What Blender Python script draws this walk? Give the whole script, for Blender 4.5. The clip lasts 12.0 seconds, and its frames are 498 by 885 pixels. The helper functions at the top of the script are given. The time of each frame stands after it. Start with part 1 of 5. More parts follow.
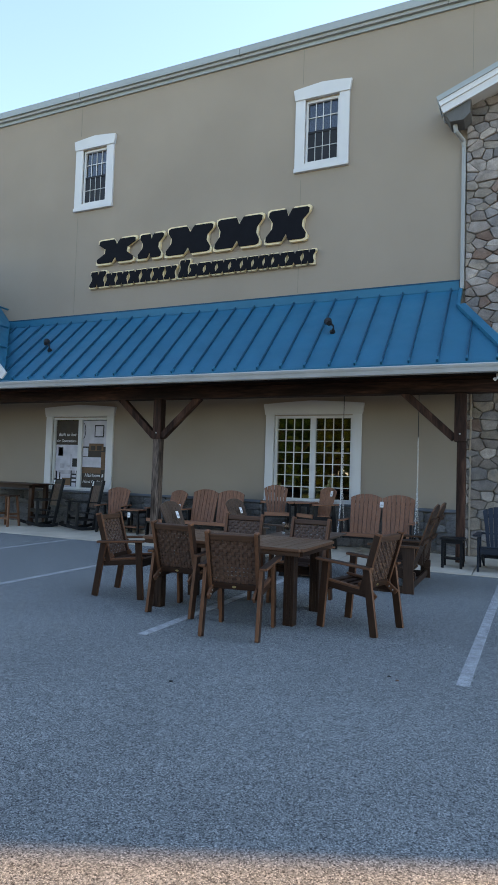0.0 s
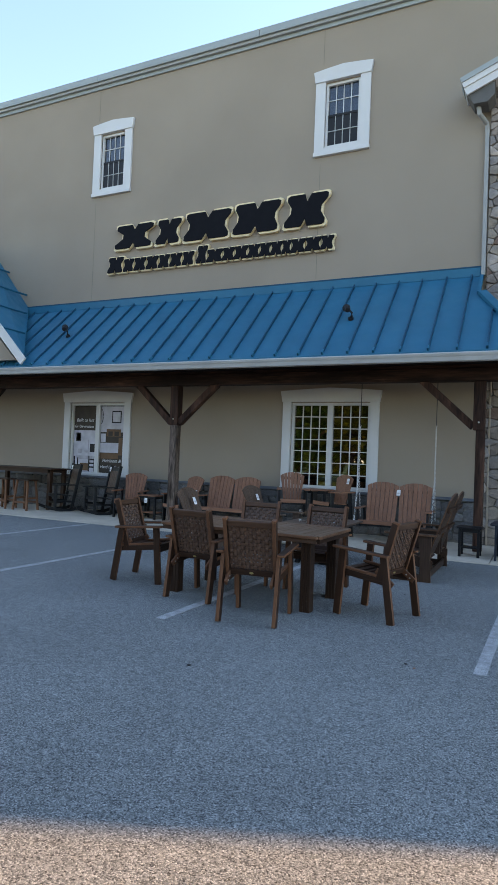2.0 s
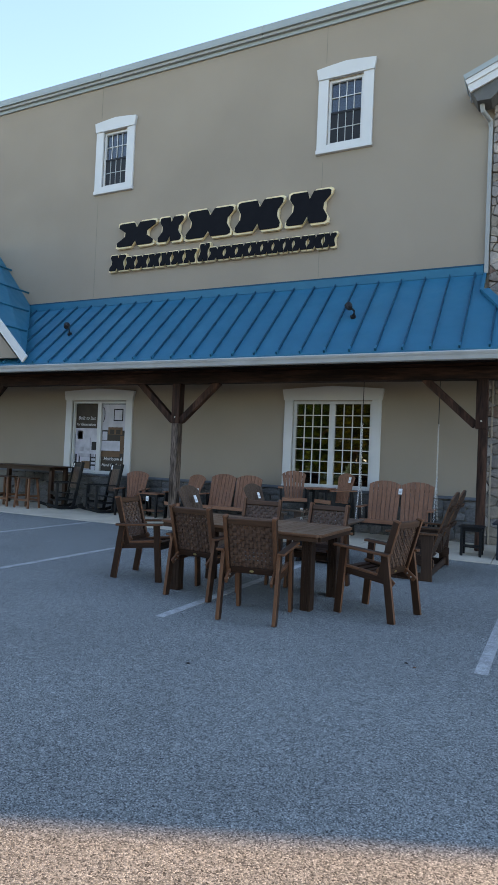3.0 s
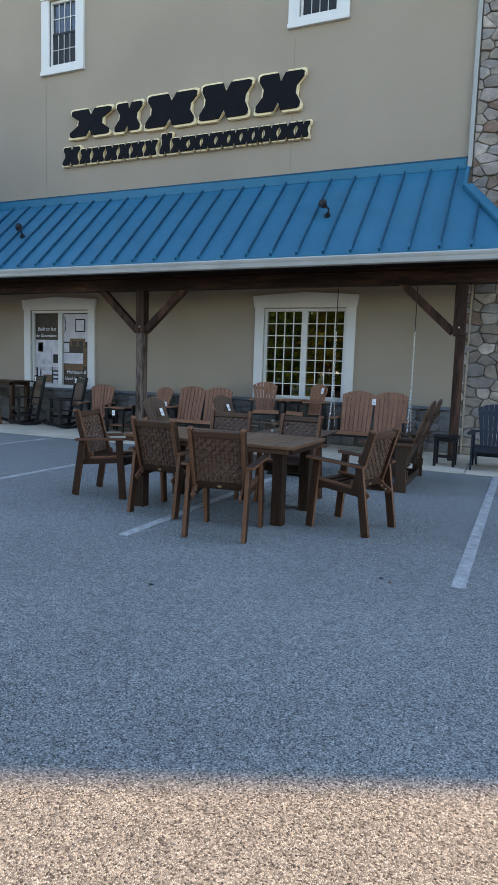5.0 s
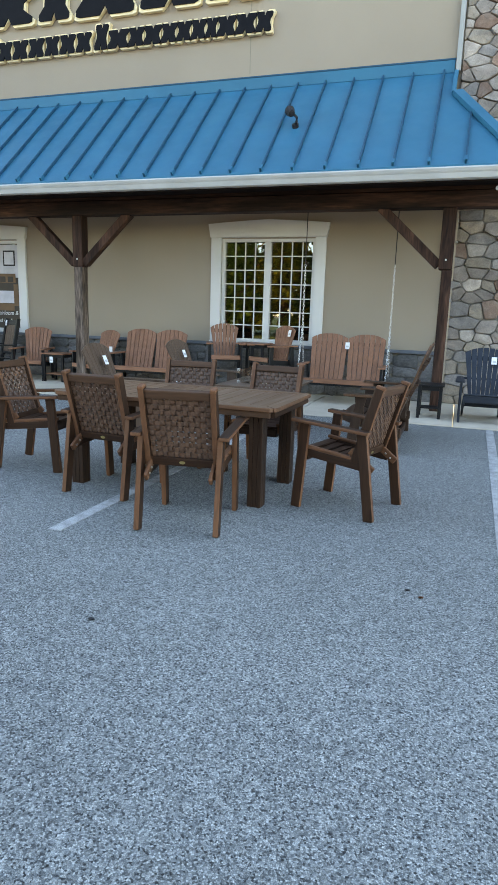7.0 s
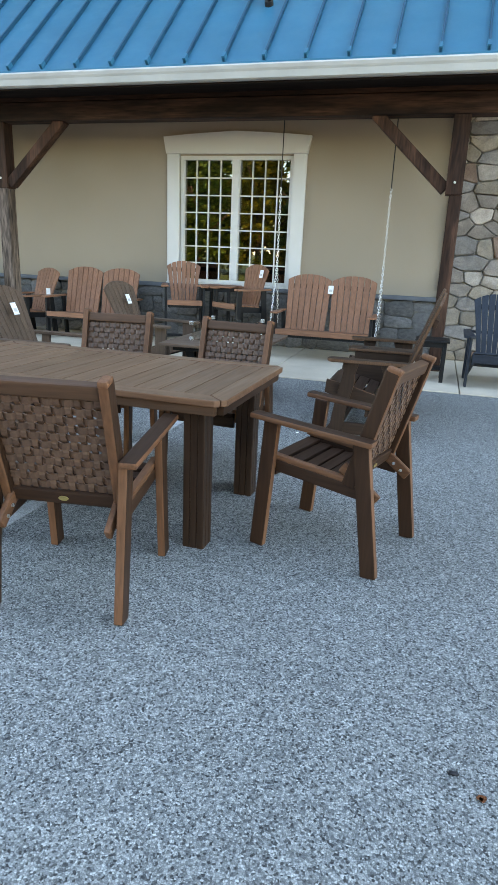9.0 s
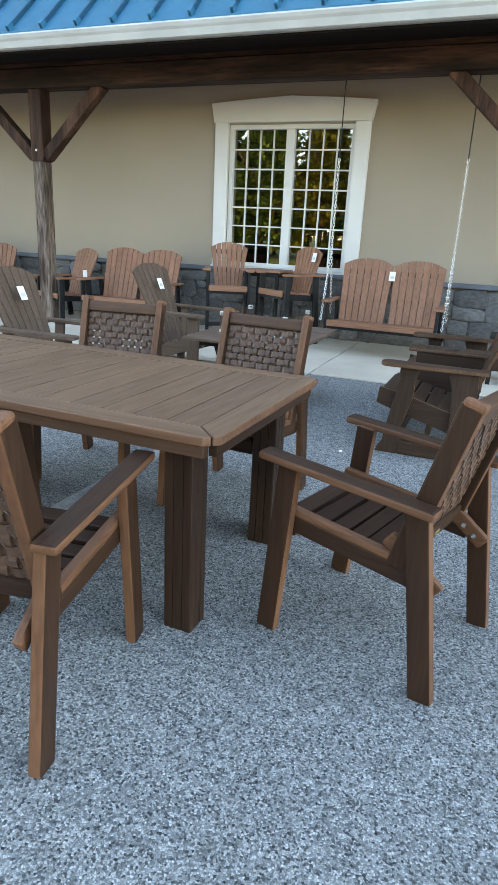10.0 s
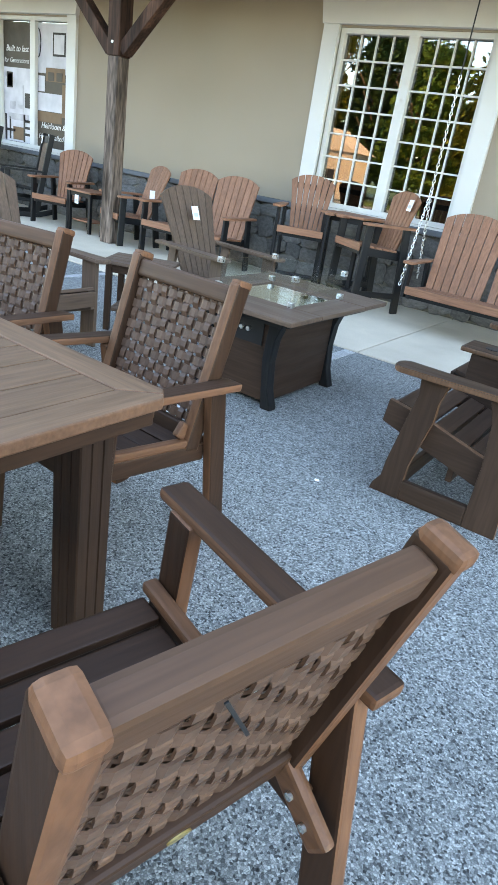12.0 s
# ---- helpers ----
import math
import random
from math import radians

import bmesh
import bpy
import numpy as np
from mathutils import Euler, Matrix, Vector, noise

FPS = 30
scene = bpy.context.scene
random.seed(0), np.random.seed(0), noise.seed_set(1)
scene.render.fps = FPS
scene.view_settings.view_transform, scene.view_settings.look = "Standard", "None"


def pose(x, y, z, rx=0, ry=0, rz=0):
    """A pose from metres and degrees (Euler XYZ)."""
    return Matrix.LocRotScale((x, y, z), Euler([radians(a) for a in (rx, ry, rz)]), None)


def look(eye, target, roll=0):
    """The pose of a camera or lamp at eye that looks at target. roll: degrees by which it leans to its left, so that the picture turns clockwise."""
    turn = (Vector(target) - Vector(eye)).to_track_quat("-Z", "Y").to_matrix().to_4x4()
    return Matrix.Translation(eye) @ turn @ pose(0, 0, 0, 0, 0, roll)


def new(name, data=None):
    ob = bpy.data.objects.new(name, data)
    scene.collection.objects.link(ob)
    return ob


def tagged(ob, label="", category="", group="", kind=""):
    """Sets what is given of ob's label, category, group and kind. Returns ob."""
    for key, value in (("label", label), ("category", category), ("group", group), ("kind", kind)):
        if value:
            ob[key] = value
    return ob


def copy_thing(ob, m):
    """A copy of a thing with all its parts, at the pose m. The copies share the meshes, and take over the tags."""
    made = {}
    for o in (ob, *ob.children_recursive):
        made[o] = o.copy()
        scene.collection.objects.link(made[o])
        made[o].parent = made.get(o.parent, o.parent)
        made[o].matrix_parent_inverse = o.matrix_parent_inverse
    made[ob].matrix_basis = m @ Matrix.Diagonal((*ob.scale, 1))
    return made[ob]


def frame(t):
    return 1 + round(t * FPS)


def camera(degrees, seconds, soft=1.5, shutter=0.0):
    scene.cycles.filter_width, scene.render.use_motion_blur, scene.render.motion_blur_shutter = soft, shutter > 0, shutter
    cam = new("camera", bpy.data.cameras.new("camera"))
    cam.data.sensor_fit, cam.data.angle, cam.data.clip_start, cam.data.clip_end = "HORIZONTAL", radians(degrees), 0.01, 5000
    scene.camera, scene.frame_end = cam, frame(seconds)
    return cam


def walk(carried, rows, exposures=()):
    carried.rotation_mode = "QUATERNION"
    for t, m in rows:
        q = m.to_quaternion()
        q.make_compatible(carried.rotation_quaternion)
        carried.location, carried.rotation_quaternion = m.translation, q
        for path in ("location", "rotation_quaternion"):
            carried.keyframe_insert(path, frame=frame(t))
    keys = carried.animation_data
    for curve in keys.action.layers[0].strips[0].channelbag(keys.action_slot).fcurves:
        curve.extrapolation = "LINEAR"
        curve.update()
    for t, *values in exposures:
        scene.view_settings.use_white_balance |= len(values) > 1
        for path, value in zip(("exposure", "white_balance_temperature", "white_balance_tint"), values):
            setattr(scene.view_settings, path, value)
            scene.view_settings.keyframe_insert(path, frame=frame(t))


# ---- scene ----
cam = camera(43.8, 12.0, soft=0.9)
PATH = [
    (0, (5.444, -13.015, 1.534), (4.63, -11.191, 1.628), 1.8),
    (0.5, (5.442, -13.03, 1.534), (4.69, -11.178, 1.603), 1.7),
    (1, (5.42, -13.037, 1.535), (4.616, -11.207, 1.592), 1.7),
    (1.5, (5.414, -13.023, 1.532), (4.579, -11.207, 1.587), 2.1),
    (2, (5.423, -13.034, 1.538), (4.564, -11.228, 1.587), 2.3),
    (2.5, (5.427, -13.025, 1.532), (4.559, -11.224, 1.58), 2.3),
    (4.5, (5.422, -12.747, 1.51), (4.597, -10.926, 1.44), 3.0),
    (5, (5.291, -12.585, 1.471), (4.521, -10.754, 1.243), 1.9),
    (5.5, (5.138, -12.386, 1.458), (4.439, -10.535, 1.164), 2.0),
    (6, (5.023, -12.015, 1.446), (4.347, -10.166, 1.092), 2.4),
    (6.5, (4.838, -11.711, 1.423), (4.23, -9.844, 1.04), 1.6),
    (7, (4.643, -11.405, 1.439), (4.035, -9.543, 1.034), 1.8),
    (9, (4.295, -9.715, 1.417), (3.776, -7.875, 0.833), 2.4),
    (9.5, (4.209, -9.263, 1.407), (3.689, -7.434, 0.79), 2.6),
    (10, (4.192, -8.8, 1.377), (3.508, -7.032, 0.741), 2.9),
    (10.5, (4.153, -8.4, 1.363), (3.348, -6.687, 0.718), 3.2),
    (11, (4.232, -8.004, 1.387), (3.543, -6.242, 0.741), 4.7),
    (11.5, (4.344, -7.631, 1.385), (3.331, -6.059, 0.675), 6.5),
    (12, (4.421, -7.271, 1.349), (3.467, -5.722, 0.519), 9.3),
]
walk(cam, [(t, look(eye, target, roll)) for t, eye, target, roll in PATH], [(0.0, 2.24, 7650, 12), (2.7, 2.24, 7650, 12), (4.5, 2.37, 7750, 12), (5.0, 2.48, 7800, 11), (5.5, 2.73, 8000, 11), (6.0, 2.86, 8350, 11), (7.0, 3.24, 8950, 10), (9.0, 3.49, 9300, 10), (9.5, 3.57, 9350, 10), (10.0, 3.66, 9250, 10), (10.5, 3.93, 9250, 10), (11.5, 4.05, 8850, 10), (12.0, 4.00, 8800, 9)])

# ---- light ----
# the sun stands behind the building, high to its right; the lot lies in its shade
SUN_DIR = Vector((-0.90, -0.839, -1.0)).normalized()
world = bpy.data.worlds.new("sky")
scene.world = world
world.use_nodes = True
wn = world.node_tree.nodes
sky = wn.new("ShaderNodeTexSky")
sky.sky_type = "NISHITA"
sky.sun_disc = False
sky.sun_elevation = math.asin(-SUN_DIR.z)
sky.sun_rotation = math.atan2(-SUN_DIR.x, -SUN_DIR.y)
sky.air_density, sky.dust_density, sky.ozone_density = 1.0, 0.1, 3.0
wn["Background"].inputs["Strength"].default_value = 0.115
world.node_tree.links.new(sky.outputs[0], wn["Background"].inputs["Color"])
sun_data = bpy.data.lights.new("sun", "SUN")
sun_data.energy, sun_data.angle, sun_data.color = 2.0, radians(0.5), (1.0, 0.64, 0.31)
sun = new("sun", sun_data)
sun.rotation_mode = "QUATERNION"
sun.rotation_quaternion = SUN_DIR.to_track_quat("-Z", "Y")
sun.location = (10, 20, 30)


# ---- materials ----
def mat(name, colour, rough=0.6, metal=0.0, vary=0.12, scale=6.0, grain=0.0, grain_scale=80.0, bump=0.0, bump_scale=60.0, stretch=(1, 1, 1), random_tint=0.0, second=None, second_scale=2.0, second_amount=0.5, island=0.0, spec=0.22):
    """A surface with broad variation, fine grain and relief; stretch draws the grain out along an axis."""
    m = bpy.data.materials.new(name)
    m.use_nodes = True
    nt = m.node_tree
    n, l = nt.nodes, nt.links
    b = n["Principled BSDF"]
    b.inputs["Roughness"].default_value = rough
    b.inputs["Metallic"].default_value = metal
    b.inputs["Specular IOR Level"].default_value = spec
    tc = n.new("ShaderNodeTexCoord")
    mp = n.new("ShaderNodeMapping")
    mp.inputs["Scale"].default_value = stretch
    l.new(tc.outputs["Object"], mp.inputs["Vector"])
    info = n.new("ShaderNodeObjectInfo")
    shift = n.new("ShaderNodeVectorMath")
    shift.operation = "MULTIPLY_ADD"
    comb = n.new("ShaderNodeCombineXYZ")
    for i in range(3):
        l.new(info.outputs["Random"], comb.inputs[i])
    l.new(comb.outputs[0], shift.inputs[0])
    shift.inputs[1].default_value = (37.0, 23.0, 51.0)
    l.new(mp.outputs[0], shift.inputs[2])
    vec = shift.outputs[0]

    def noise_tex(sc, detail=4.0):
        t = n.new("ShaderNodeTexNoise")
        t.inputs["Scale"].default_value = sc
        t.inputs["Detail"].default_value = detail
        l.new(vec, t.inputs["Vector"])
        return t.outputs["Fac"]

    def ramp(fac, lo, hi, a=0.3, c=0.7):
        r = n.new("ShaderNodeMapRange")
        l.new(fac, r.inputs["Value"])
        r.inputs["From Min"].default_value, r.inputs["From Max"].default_value = a, c
        r.inputs["To Min"].default_value, r.inputs["To Max"].default_value = lo, hi
        return r.outputs["Result"]

    def times(x, y):
        t = n.new("ShaderNodeMath")
        t.operation = "MULTIPLY"
        l.new(x, t.inputs[0])
        l.new(y, t.inputs[1])
        return t.outputs[0]

    value = ramp(noise_tex(scale), 1 - vary, 1 + vary)
    if grain:
        value = times(value, ramp(noise_tex(grain_scale, 2.0), 1 - grain, 1 + grain))
    if random_tint:
        value = times(value, ramp(info.outputs["Random"], 1 - random_tint, 1 + random_tint, 0, 1))
    if island:
        geo = n.new("ShaderNodeNewGeometry")
        value = times(value, ramp(geo.outputs["Random Per Island"], 1 - island, 1 + island, 0, 1))
    base = n.new("ShaderNodeMix")
    base.data_type = "RGBA"
    base.inputs[6].default_value = (*colour, 1)
    base.inputs[7].default_value = (*(second or colour), 1)
    base.inputs[0].default_value = 0
    if second:
        l.new(ramp(noise_tex(second_scale), 0, second_amount, 0.45, 0.7), base.inputs[0])
    mul = n.new("ShaderNodeVectorMath")
    mul.operation = "SCALE"
    l.new(base.outputs[2], mul.inputs[0])
    l.new(value, mul.inputs["Scale"])
    l.new(mul.outputs[0], b.inputs["Base Color"])
    l.new(ramp(noise_tex(scale * 3), max(0.02, rough - 0.08), min(1, rough + 0.08)), b.inputs["Roughness"])
    if bump:
        bp = n.new("ShaderNodeBump")
        bp.inputs["Strength"].default_value = bump
        bp.inputs["Distance"].default_value = 0.004
        l.new(noise_tex(bump_scale, 5.0), bp.inputs["Height"])
        l.new(bp.outputs[0], b.inputs["Normal"])
    return m


def asphalt_material():
    """Old tar-and-chip paving: pale and dark stones a few millimetres across set in grey binder."""
    m = bpy.data.materials.new("asphalt")
    m.use_nodes = True
    n, l = m.node_tree.nodes, m.node_tree.links
    b = n["Principled BSDF"]
    b.inputs["Roughness"].default_value = 0.85
    b.inputs["Specular IOR Level"].default_value = 0.25
    tc = n.new("ShaderNodeTexCoord")
    cells = n.new("ShaderNodeTexVoronoi")
    cells.inputs["Scale"].default_value = 165.0
    l.new(tc.outputs["Object"], cells.inputs["Vector"])
    sep = n.new("ShaderNodeSeparateColor")
    l.new(cells.outputs["Color"], sep.inputs[0])
    stones = n.new("ShaderNodeValToRGB")
    e = stones.color_ramp.elements
    e[0].position, e[0].color = 0.0, (0.030, 0.031, 0.031, 1)
    e[1].position, e[1].color = 1.0, (0.41, 0.415, 0.395, 1)
    for p, c in ((0.18, (0.118, 0.124, 0.121, 1)), (0.60, (0.228, 0.237, 0.226, 1)), (0.90, (0.335, 0.342, 0.320, 1))):
        k = stones.color_ramp.elements.new(p)
        k.color = c
    l.new(sep.outputs[0], stones.inputs[0])
    broad = n.new("ShaderNodeTexNoise")
    broad.inputs["Scale"].default_value, broad.inputs["Detail"].default_value = 0.7, 5.0
    l.new(tc.outputs["Object"], broad.inputs["Vector"])
    mid = n.new("ShaderNodeTexNoise")
    mid.inputs["Scale"].default_value, mid.inputs["Detail"].default_value = 14.0, 3.0
    l.new(tc.outputs["Object"], mid.inputs["Vector"])
    add = n.new("ShaderNodeMath")
    l.new(broad.outputs["Fac"], add.inputs[0])
    l.new(mid.outputs["Fac"], add.inputs[1])
    rng = n.new("ShaderNodeMapRange")
    rng.inputs["From Min"].default_value, rng.inputs["From Max"].default_value = 0.7, 1.3
    rng.inputs["To Min"].default_value, rng.inputs["To Max"].default_value = 0.87, 1.17
    l.new(add.outputs[0], rng.inputs["Value"])
    mul = n.new("ShaderNodeVectorMath")
    mul.operation = "SCALE"
    l.new(stones.outputs[0], mul.inputs[0])
    l.new(rng.outputs[0], mul.inputs["Scale"])
    edge = n.new("ShaderNodeTexVoronoi")
    edge.feature = "DISTANCE_TO_EDGE"
    edge.inputs["Scale"].default_value = 165.0
    l.new(tc.outputs["Object"], edge.inputs["Vector"])
    binder = n.new("ShaderNodeMapRange")
    binder.inputs["From Max"].default_value = 0.16
    binder.inputs["To Min"].default_value, binder.inputs["To Max"].default_value = 0.56, 1.07
    l.new(edge.outputs["Distance"], binder.inputs["Value"])
    joint = n.new("ShaderNodeVectorMath")
    joint.operation = "SCALE"
    l.new(mul.outputs[0], joint.inputs[0])
    l.new(binder.outputs[0], joint.inputs["Scale"])
    # scattered pits where a stone has been lost
    pits = n.new("ShaderNodeTexVoronoi")
    pits.inputs["Scale"].default_value = 48.0
    l.new(tc.outputs["Object"], pits.inputs["Vector"])
    hole = n.new("ShaderNodeMapRange")
    hole.inputs["From Min"].default_value, hole.inputs["From Max"].default_value = 0.16, 0.26
    hole.inputs["To Min"].default_value, hole.inputs["To Max"].default_value = 0.38, 1.0
    l.new(pits.outputs["Distance"], hole.inputs["Value"])
    pick = n.new("ShaderNodeSeparateColor")
    l.new(pits.outputs["Color"], pick.inputs[0])
    rare = n.new("ShaderNodeMath")
    rare.operation = "LESS_THAN"
    rare.inputs[1].default_value = 0.62
    l.new(pick.outputs[1], rare.inputs[0])
    keep = n.new("ShaderNodeMath")
    keep.operation = "MAXIMUM"
    l.new(hole.outputs[0], keep.inputs[0])
    l.new(rare.outputs[0], keep.inputs[1])
    pitted = n.new("ShaderNodeVectorMath")
    pitted.operation = "SCALE"
    l.new(joint.outputs[0], pitted.inputs[0])
    l.new(keep.outputs[0], pitted.inputs["Scale"])
    # clumps of stone a few centimetres across, paler where the binder has worn away
    clump = n.new("ShaderNodeTexNoise")
    clump.inputs["Scale"].default_value, clump.inputs["Detail"].default_value = 34.0, 3.0
    clump.inputs["Roughness"].default_value = 0.75
    l.new(tc.outputs["Object"], clump.inputs["Vector"])
    worn = n.new("ShaderNodeMapRange")
    worn.inputs["From Min"].default_value, worn.inputs["From Max"].default_value = 0.33, 0.67
    worn.inputs["To Min"].default_value, worn.inputs["To Max"].default_value = 0.85, 1.18
    l.new(clump.outputs["Fac"], worn.inputs["Value"])
    patchy = n.new("ShaderNodeVectorMath")
    patchy.operation = "SCALE"
    l.new(pitted.outputs[0], patchy.inputs[0])
    l.new(worn.outputs[0], patchy.inputs["Scale"])
    l.new(patchy.outputs[0], b.inputs["Base Color"])
    bp = n.new("ShaderNodeBump")
    bp.inputs["Strength"].default_value, bp.inputs["Distance"].default_value = 0.7, 0.006
    l.new(edge.outputs["Distance"], bp.inputs["Height"])
    l.new(bp.outputs[0], b.inputs["Normal"])
    return m


def glass_material(name, tint=(0.95, 0.97, 0.96), mirror=0.03):
    """Clear glass: a thin pane that lets light through and mirrors by its angle."""
    m = bpy.data.materials.new(name)
    m.use_nodes = True
    n, l = m.node_tree.nodes, m.node_tree.links
    n.remove(n["Principled BSDF"])
    tr, gl, mix, lw = n.new("ShaderNodeBsdfTransparent"), n.new("ShaderNodeBsdfGlossy"), n.new("ShaderNodeMixShader"), n.new("ShaderNodeLayerWeight")
    tr.inputs[0].default_value = (*tint, 1)
    gl.inputs["Roughness"].default_value = 0.012
    power = n.new("ShaderNodeMath")
    power.operation = "POWER"
    power.inputs[1].default_value = 5.0
    l.new(lw.outputs["Facing"], power.inputs[0])
    rng = n.new("ShaderNodeMapRange")
    rng.inputs["To Min"].default_value, rng.inputs["To Max"].default_value = mirror, 1.0
    l.new(power.outputs[0], rng.inputs["Value"])
    l.new(rng.outputs[0], mix.inputs[0])
    l.new(tr.outputs[0], mix.inputs[1])
    l.new(gl.outputs[0], mix.inputs[2])
    l.new(mix.outputs[0], n["Material Output"].inputs["Surface"])
    return m


ASPHALT = asphalt_material()
PAINT_LINE = mat("worn_line_paint", (0.345, 0.345, 0.335), 0.85, vary=0.25, scale=12, grain=0.4, grain_scale=110, bump=0.6, bump_scale=110)
CONCRETE = mat("concrete", (0.57, 0.49, 0.385), 0.85, vary=0.12, scale=1.5, grain=0.08, grain_scale=120, bump=0.3, bump_scale=90, second=(0.45, 0.385, 0.30), second_scale=0.9)
STUCCO = mat("stucco", (0.334, 0.272, 0.207), 0.92, vary=0.05, scale=0.6, grain=0.05, grain_scale=160, bump=0.5, bump_scale=150, second=(0.296, 0.240, 0.180), second_scale=0.35, second_amount=0.35)
ROOF_BLUE = mat("painted_roof_metal", (0.013, 0.132, 0.216), 0.42, vary=0.08, scale=1.2, grain=0.02, spec=0.26, second=(0.018, 0.148, 0.230), second_scale=0.8)
# the roof blue darkened, so the ribs' shadow lines are in the seam colour
ROOF_BLUE_SHADED = mat("shaded_roof_metal", (0.008, 0.066, 0.118), 0.45, vary=0.1, scale=3)
TRIM = mat("white_trim_paint", (0.64, 0.625, 0.595), 0.5, vary=0.03, scale=2)
COPING = mat("coping_metal", (0.33, 0.36, 0.35), 0.45, vary=0.05, scale=1)
GUTTER = mat("gutter_metal", (0.42, 0.42, 0.395), 0.4, vary=0.08, scale=2, second=(0.34, 0.33, 0.30), second_scale=3)
TIMBER = mat("dark_stained_timber", (0.030, 0.014, 0.0090), 0.8, vary=0.5, scale=3, grain=0.5, grain_scale=40, bump=0.9, bump_scale=30, stretch=(1, 1, 0.12), second=(0.080, 0.038, 0.024), second_scale=6, second_amount=0.8)
# soffit timber near black: shade under the eave is put into its colour
SHADE_TIMBER = mat("shaded_soffit_timber", (0.010, 0.0055, 0.004), 0.85, vary=0.3, scale=3, grain=0.4, grain_scale=30, bump=0.4, bump_scale=30, stretch=(0.1, 1, 1))
TIMBER_X = mat("dark_stained_beam", (0.026, 0.0125, 0.0085), 0.8, vary=0.6, scale=3, grain=0.5, grain_scale=40, bump=1.0, bump_scale=30, stretch=(0.1, 1, 1), second=(0.075, 0.036, 0.023), second_scale=6, second_amount=0.9)
TIMBER_WORN = mat("weathered_timber", (0.165, 0.120, 0.095), 0.85, vary=0.55, scale=4, grain=0.6, grain_scale=40, bump=1.0, bump_scale=26, stretch=(1, 1, 0.14), second=(0.035, 0.022, 0.015), second_scale=9, second_amount=1.0)
MORTAR = mat("mortar", (0.20, 0.185, 0.160), 0.95, vary=0.1, scale=5, grain=0.12, grain_scale=90, bump=0.5)
STONES = [mat("field_stone_" + k, c, 0.85, vary=0.22, scale=7, grain=0.15, grain_scale=50, bump=0.8, bump_scale=22, random_tint=0.22, second=c2, second_scale=6, second_amount=0.7)
          for k, c, c2 in (("grey", (0.22, 0.185, 0.16), (0.29, 0.25, 0.215)), ("tan", (0.26, 0.215, 0.17), (0.19, 0.17, 0.15)), ("brown", (0.19, 0.125, 0.095), (0.25, 0.19, 0.155)), ("pale", (0.38, 0.325, 0.28), (0.27, 0.23, 0.20)), ("blue", (0.20, 0.182, 0.170), (0.27, 0.24, 0.215)), ("ash", (0.30, 0.262, 0.23), (0.20, 0.172, 0.15)))]
SPOUT_GREY = mat("grey_spout_paint", (0.34, 0.34, 0.32), 0.5, vary=0.06, scale=3)
GLASS = glass_material("window_glass", (0.55, 0.58, 0.58), 0.17)
GLASS_UP = glass_material("upper_window_glass", (0.5, 0.53, 0.55), 0.10)
CLEAR = glass_material("clear_glass")
# near-black colour stands in for the unlit rooms behind the glass
SHADED_ROOM = mat("shaded_interior", (0.03, 0.03, 0.032), 0.9)
BLACK_METAL = mat("black_metal", (0.02, 0.02, 0.021), 0.45, vary=0.1)
BLACK = mat("black_poly_lumber", (0.022, 0.022, 0.024), 0.55, vary=0.15, scale=6, grain=0.12, grain_scale=60, bump=0.15, stretch=(1, 1, 1))
STEEL = mat("zinc_chain", (0.62, 0.62, 0.60), 0.3, 0.9, vary=0.1, scale=20)
LEAF_BARK = mat("bark", (0.11, 0.08, 0.055), 0.95, vary=0.3, scale=8, bump=0.8, bump_scale=20)


# ---- mesh helpers ----
def part(name, bm, material, parent=None, label="", smooth=False):
    me = bpy.data.meshes.new(name)
    bm.normal_update()
    bm.to_mesh(me)
    bm.free()
    if material:
        me.materials.append(material)
    if smooth:
        me.shade_smooth()
    ob = new(name, me)
    ob.parent = parent
    if label:
        ob["label"] = label
    return ob


def thing(name, label, category, m=None, group="", kind=""):
    ob = new(name)
    ob.empty_display_size = 0.1
    if m is not None:
        ob.matrix_basis = m
    return tagged(ob, label, category, group, kind)


def add_box(bm, size, m=None, bevel=0.0):
    """A box of that size centred on the pose m."""
    tmp = bmesh.new()
    bmesh.ops.create_cube(tmp, size=1)
    bmesh.ops.scale(tmp, vec=size, verts=tmp.verts)
    if bevel:
        bmesh.ops.bevel(tmp, geom=tmp.edges, offset=bevel, segments=2, affect="EDGES", profile=0.6)
    if m is not None:
        bmesh.ops.transform(tmp, matrix=m, verts=tmp.verts)
    merge(bm, tmp)
    return bm


def merge(bm, tmp):
    me = bpy.data.meshes.new("tmp")
    tmp.to_mesh(me)
    tmp.free()
    bm.from_mesh(me)
    bpy.data.meshes.remove(me)


def box(x0, x1, y0, y1, z0, z1, bevel=0.0):
    return add_box(bmesh.new(), (abs(x1 - x0), abs(y1 - y0), abs(z1 - z0)), pose((x0 + x1) / 2, (y0 + y1) / 2, (z0 + z1) / 2), bevel)


def extrude_outline(points, depth, bevel=0.0):
    """A flat outline in x and z, extruded along y from 0 to depth."""
    bm = bmesh.new()
    f = bm.faces.new([bm.verts.new((x, 0, z)) for x, z in points])
    r = bmesh.ops.extrude_face_region(bm, geom=[f])
    bmesh.ops.translate(bm, vec=(0, depth, 0), verts=[v for v in r["geom"] if isinstance(v, bmesh.types.BMVert)])
    bmesh.ops.recalc_face_normals(bm, faces=bm.faces)
    if bevel:
        bmesh.ops.bevel(bm, geom=bm.edges, offset=bevel, segments=2, affect="EDGES", profile=0.6)
    return bm


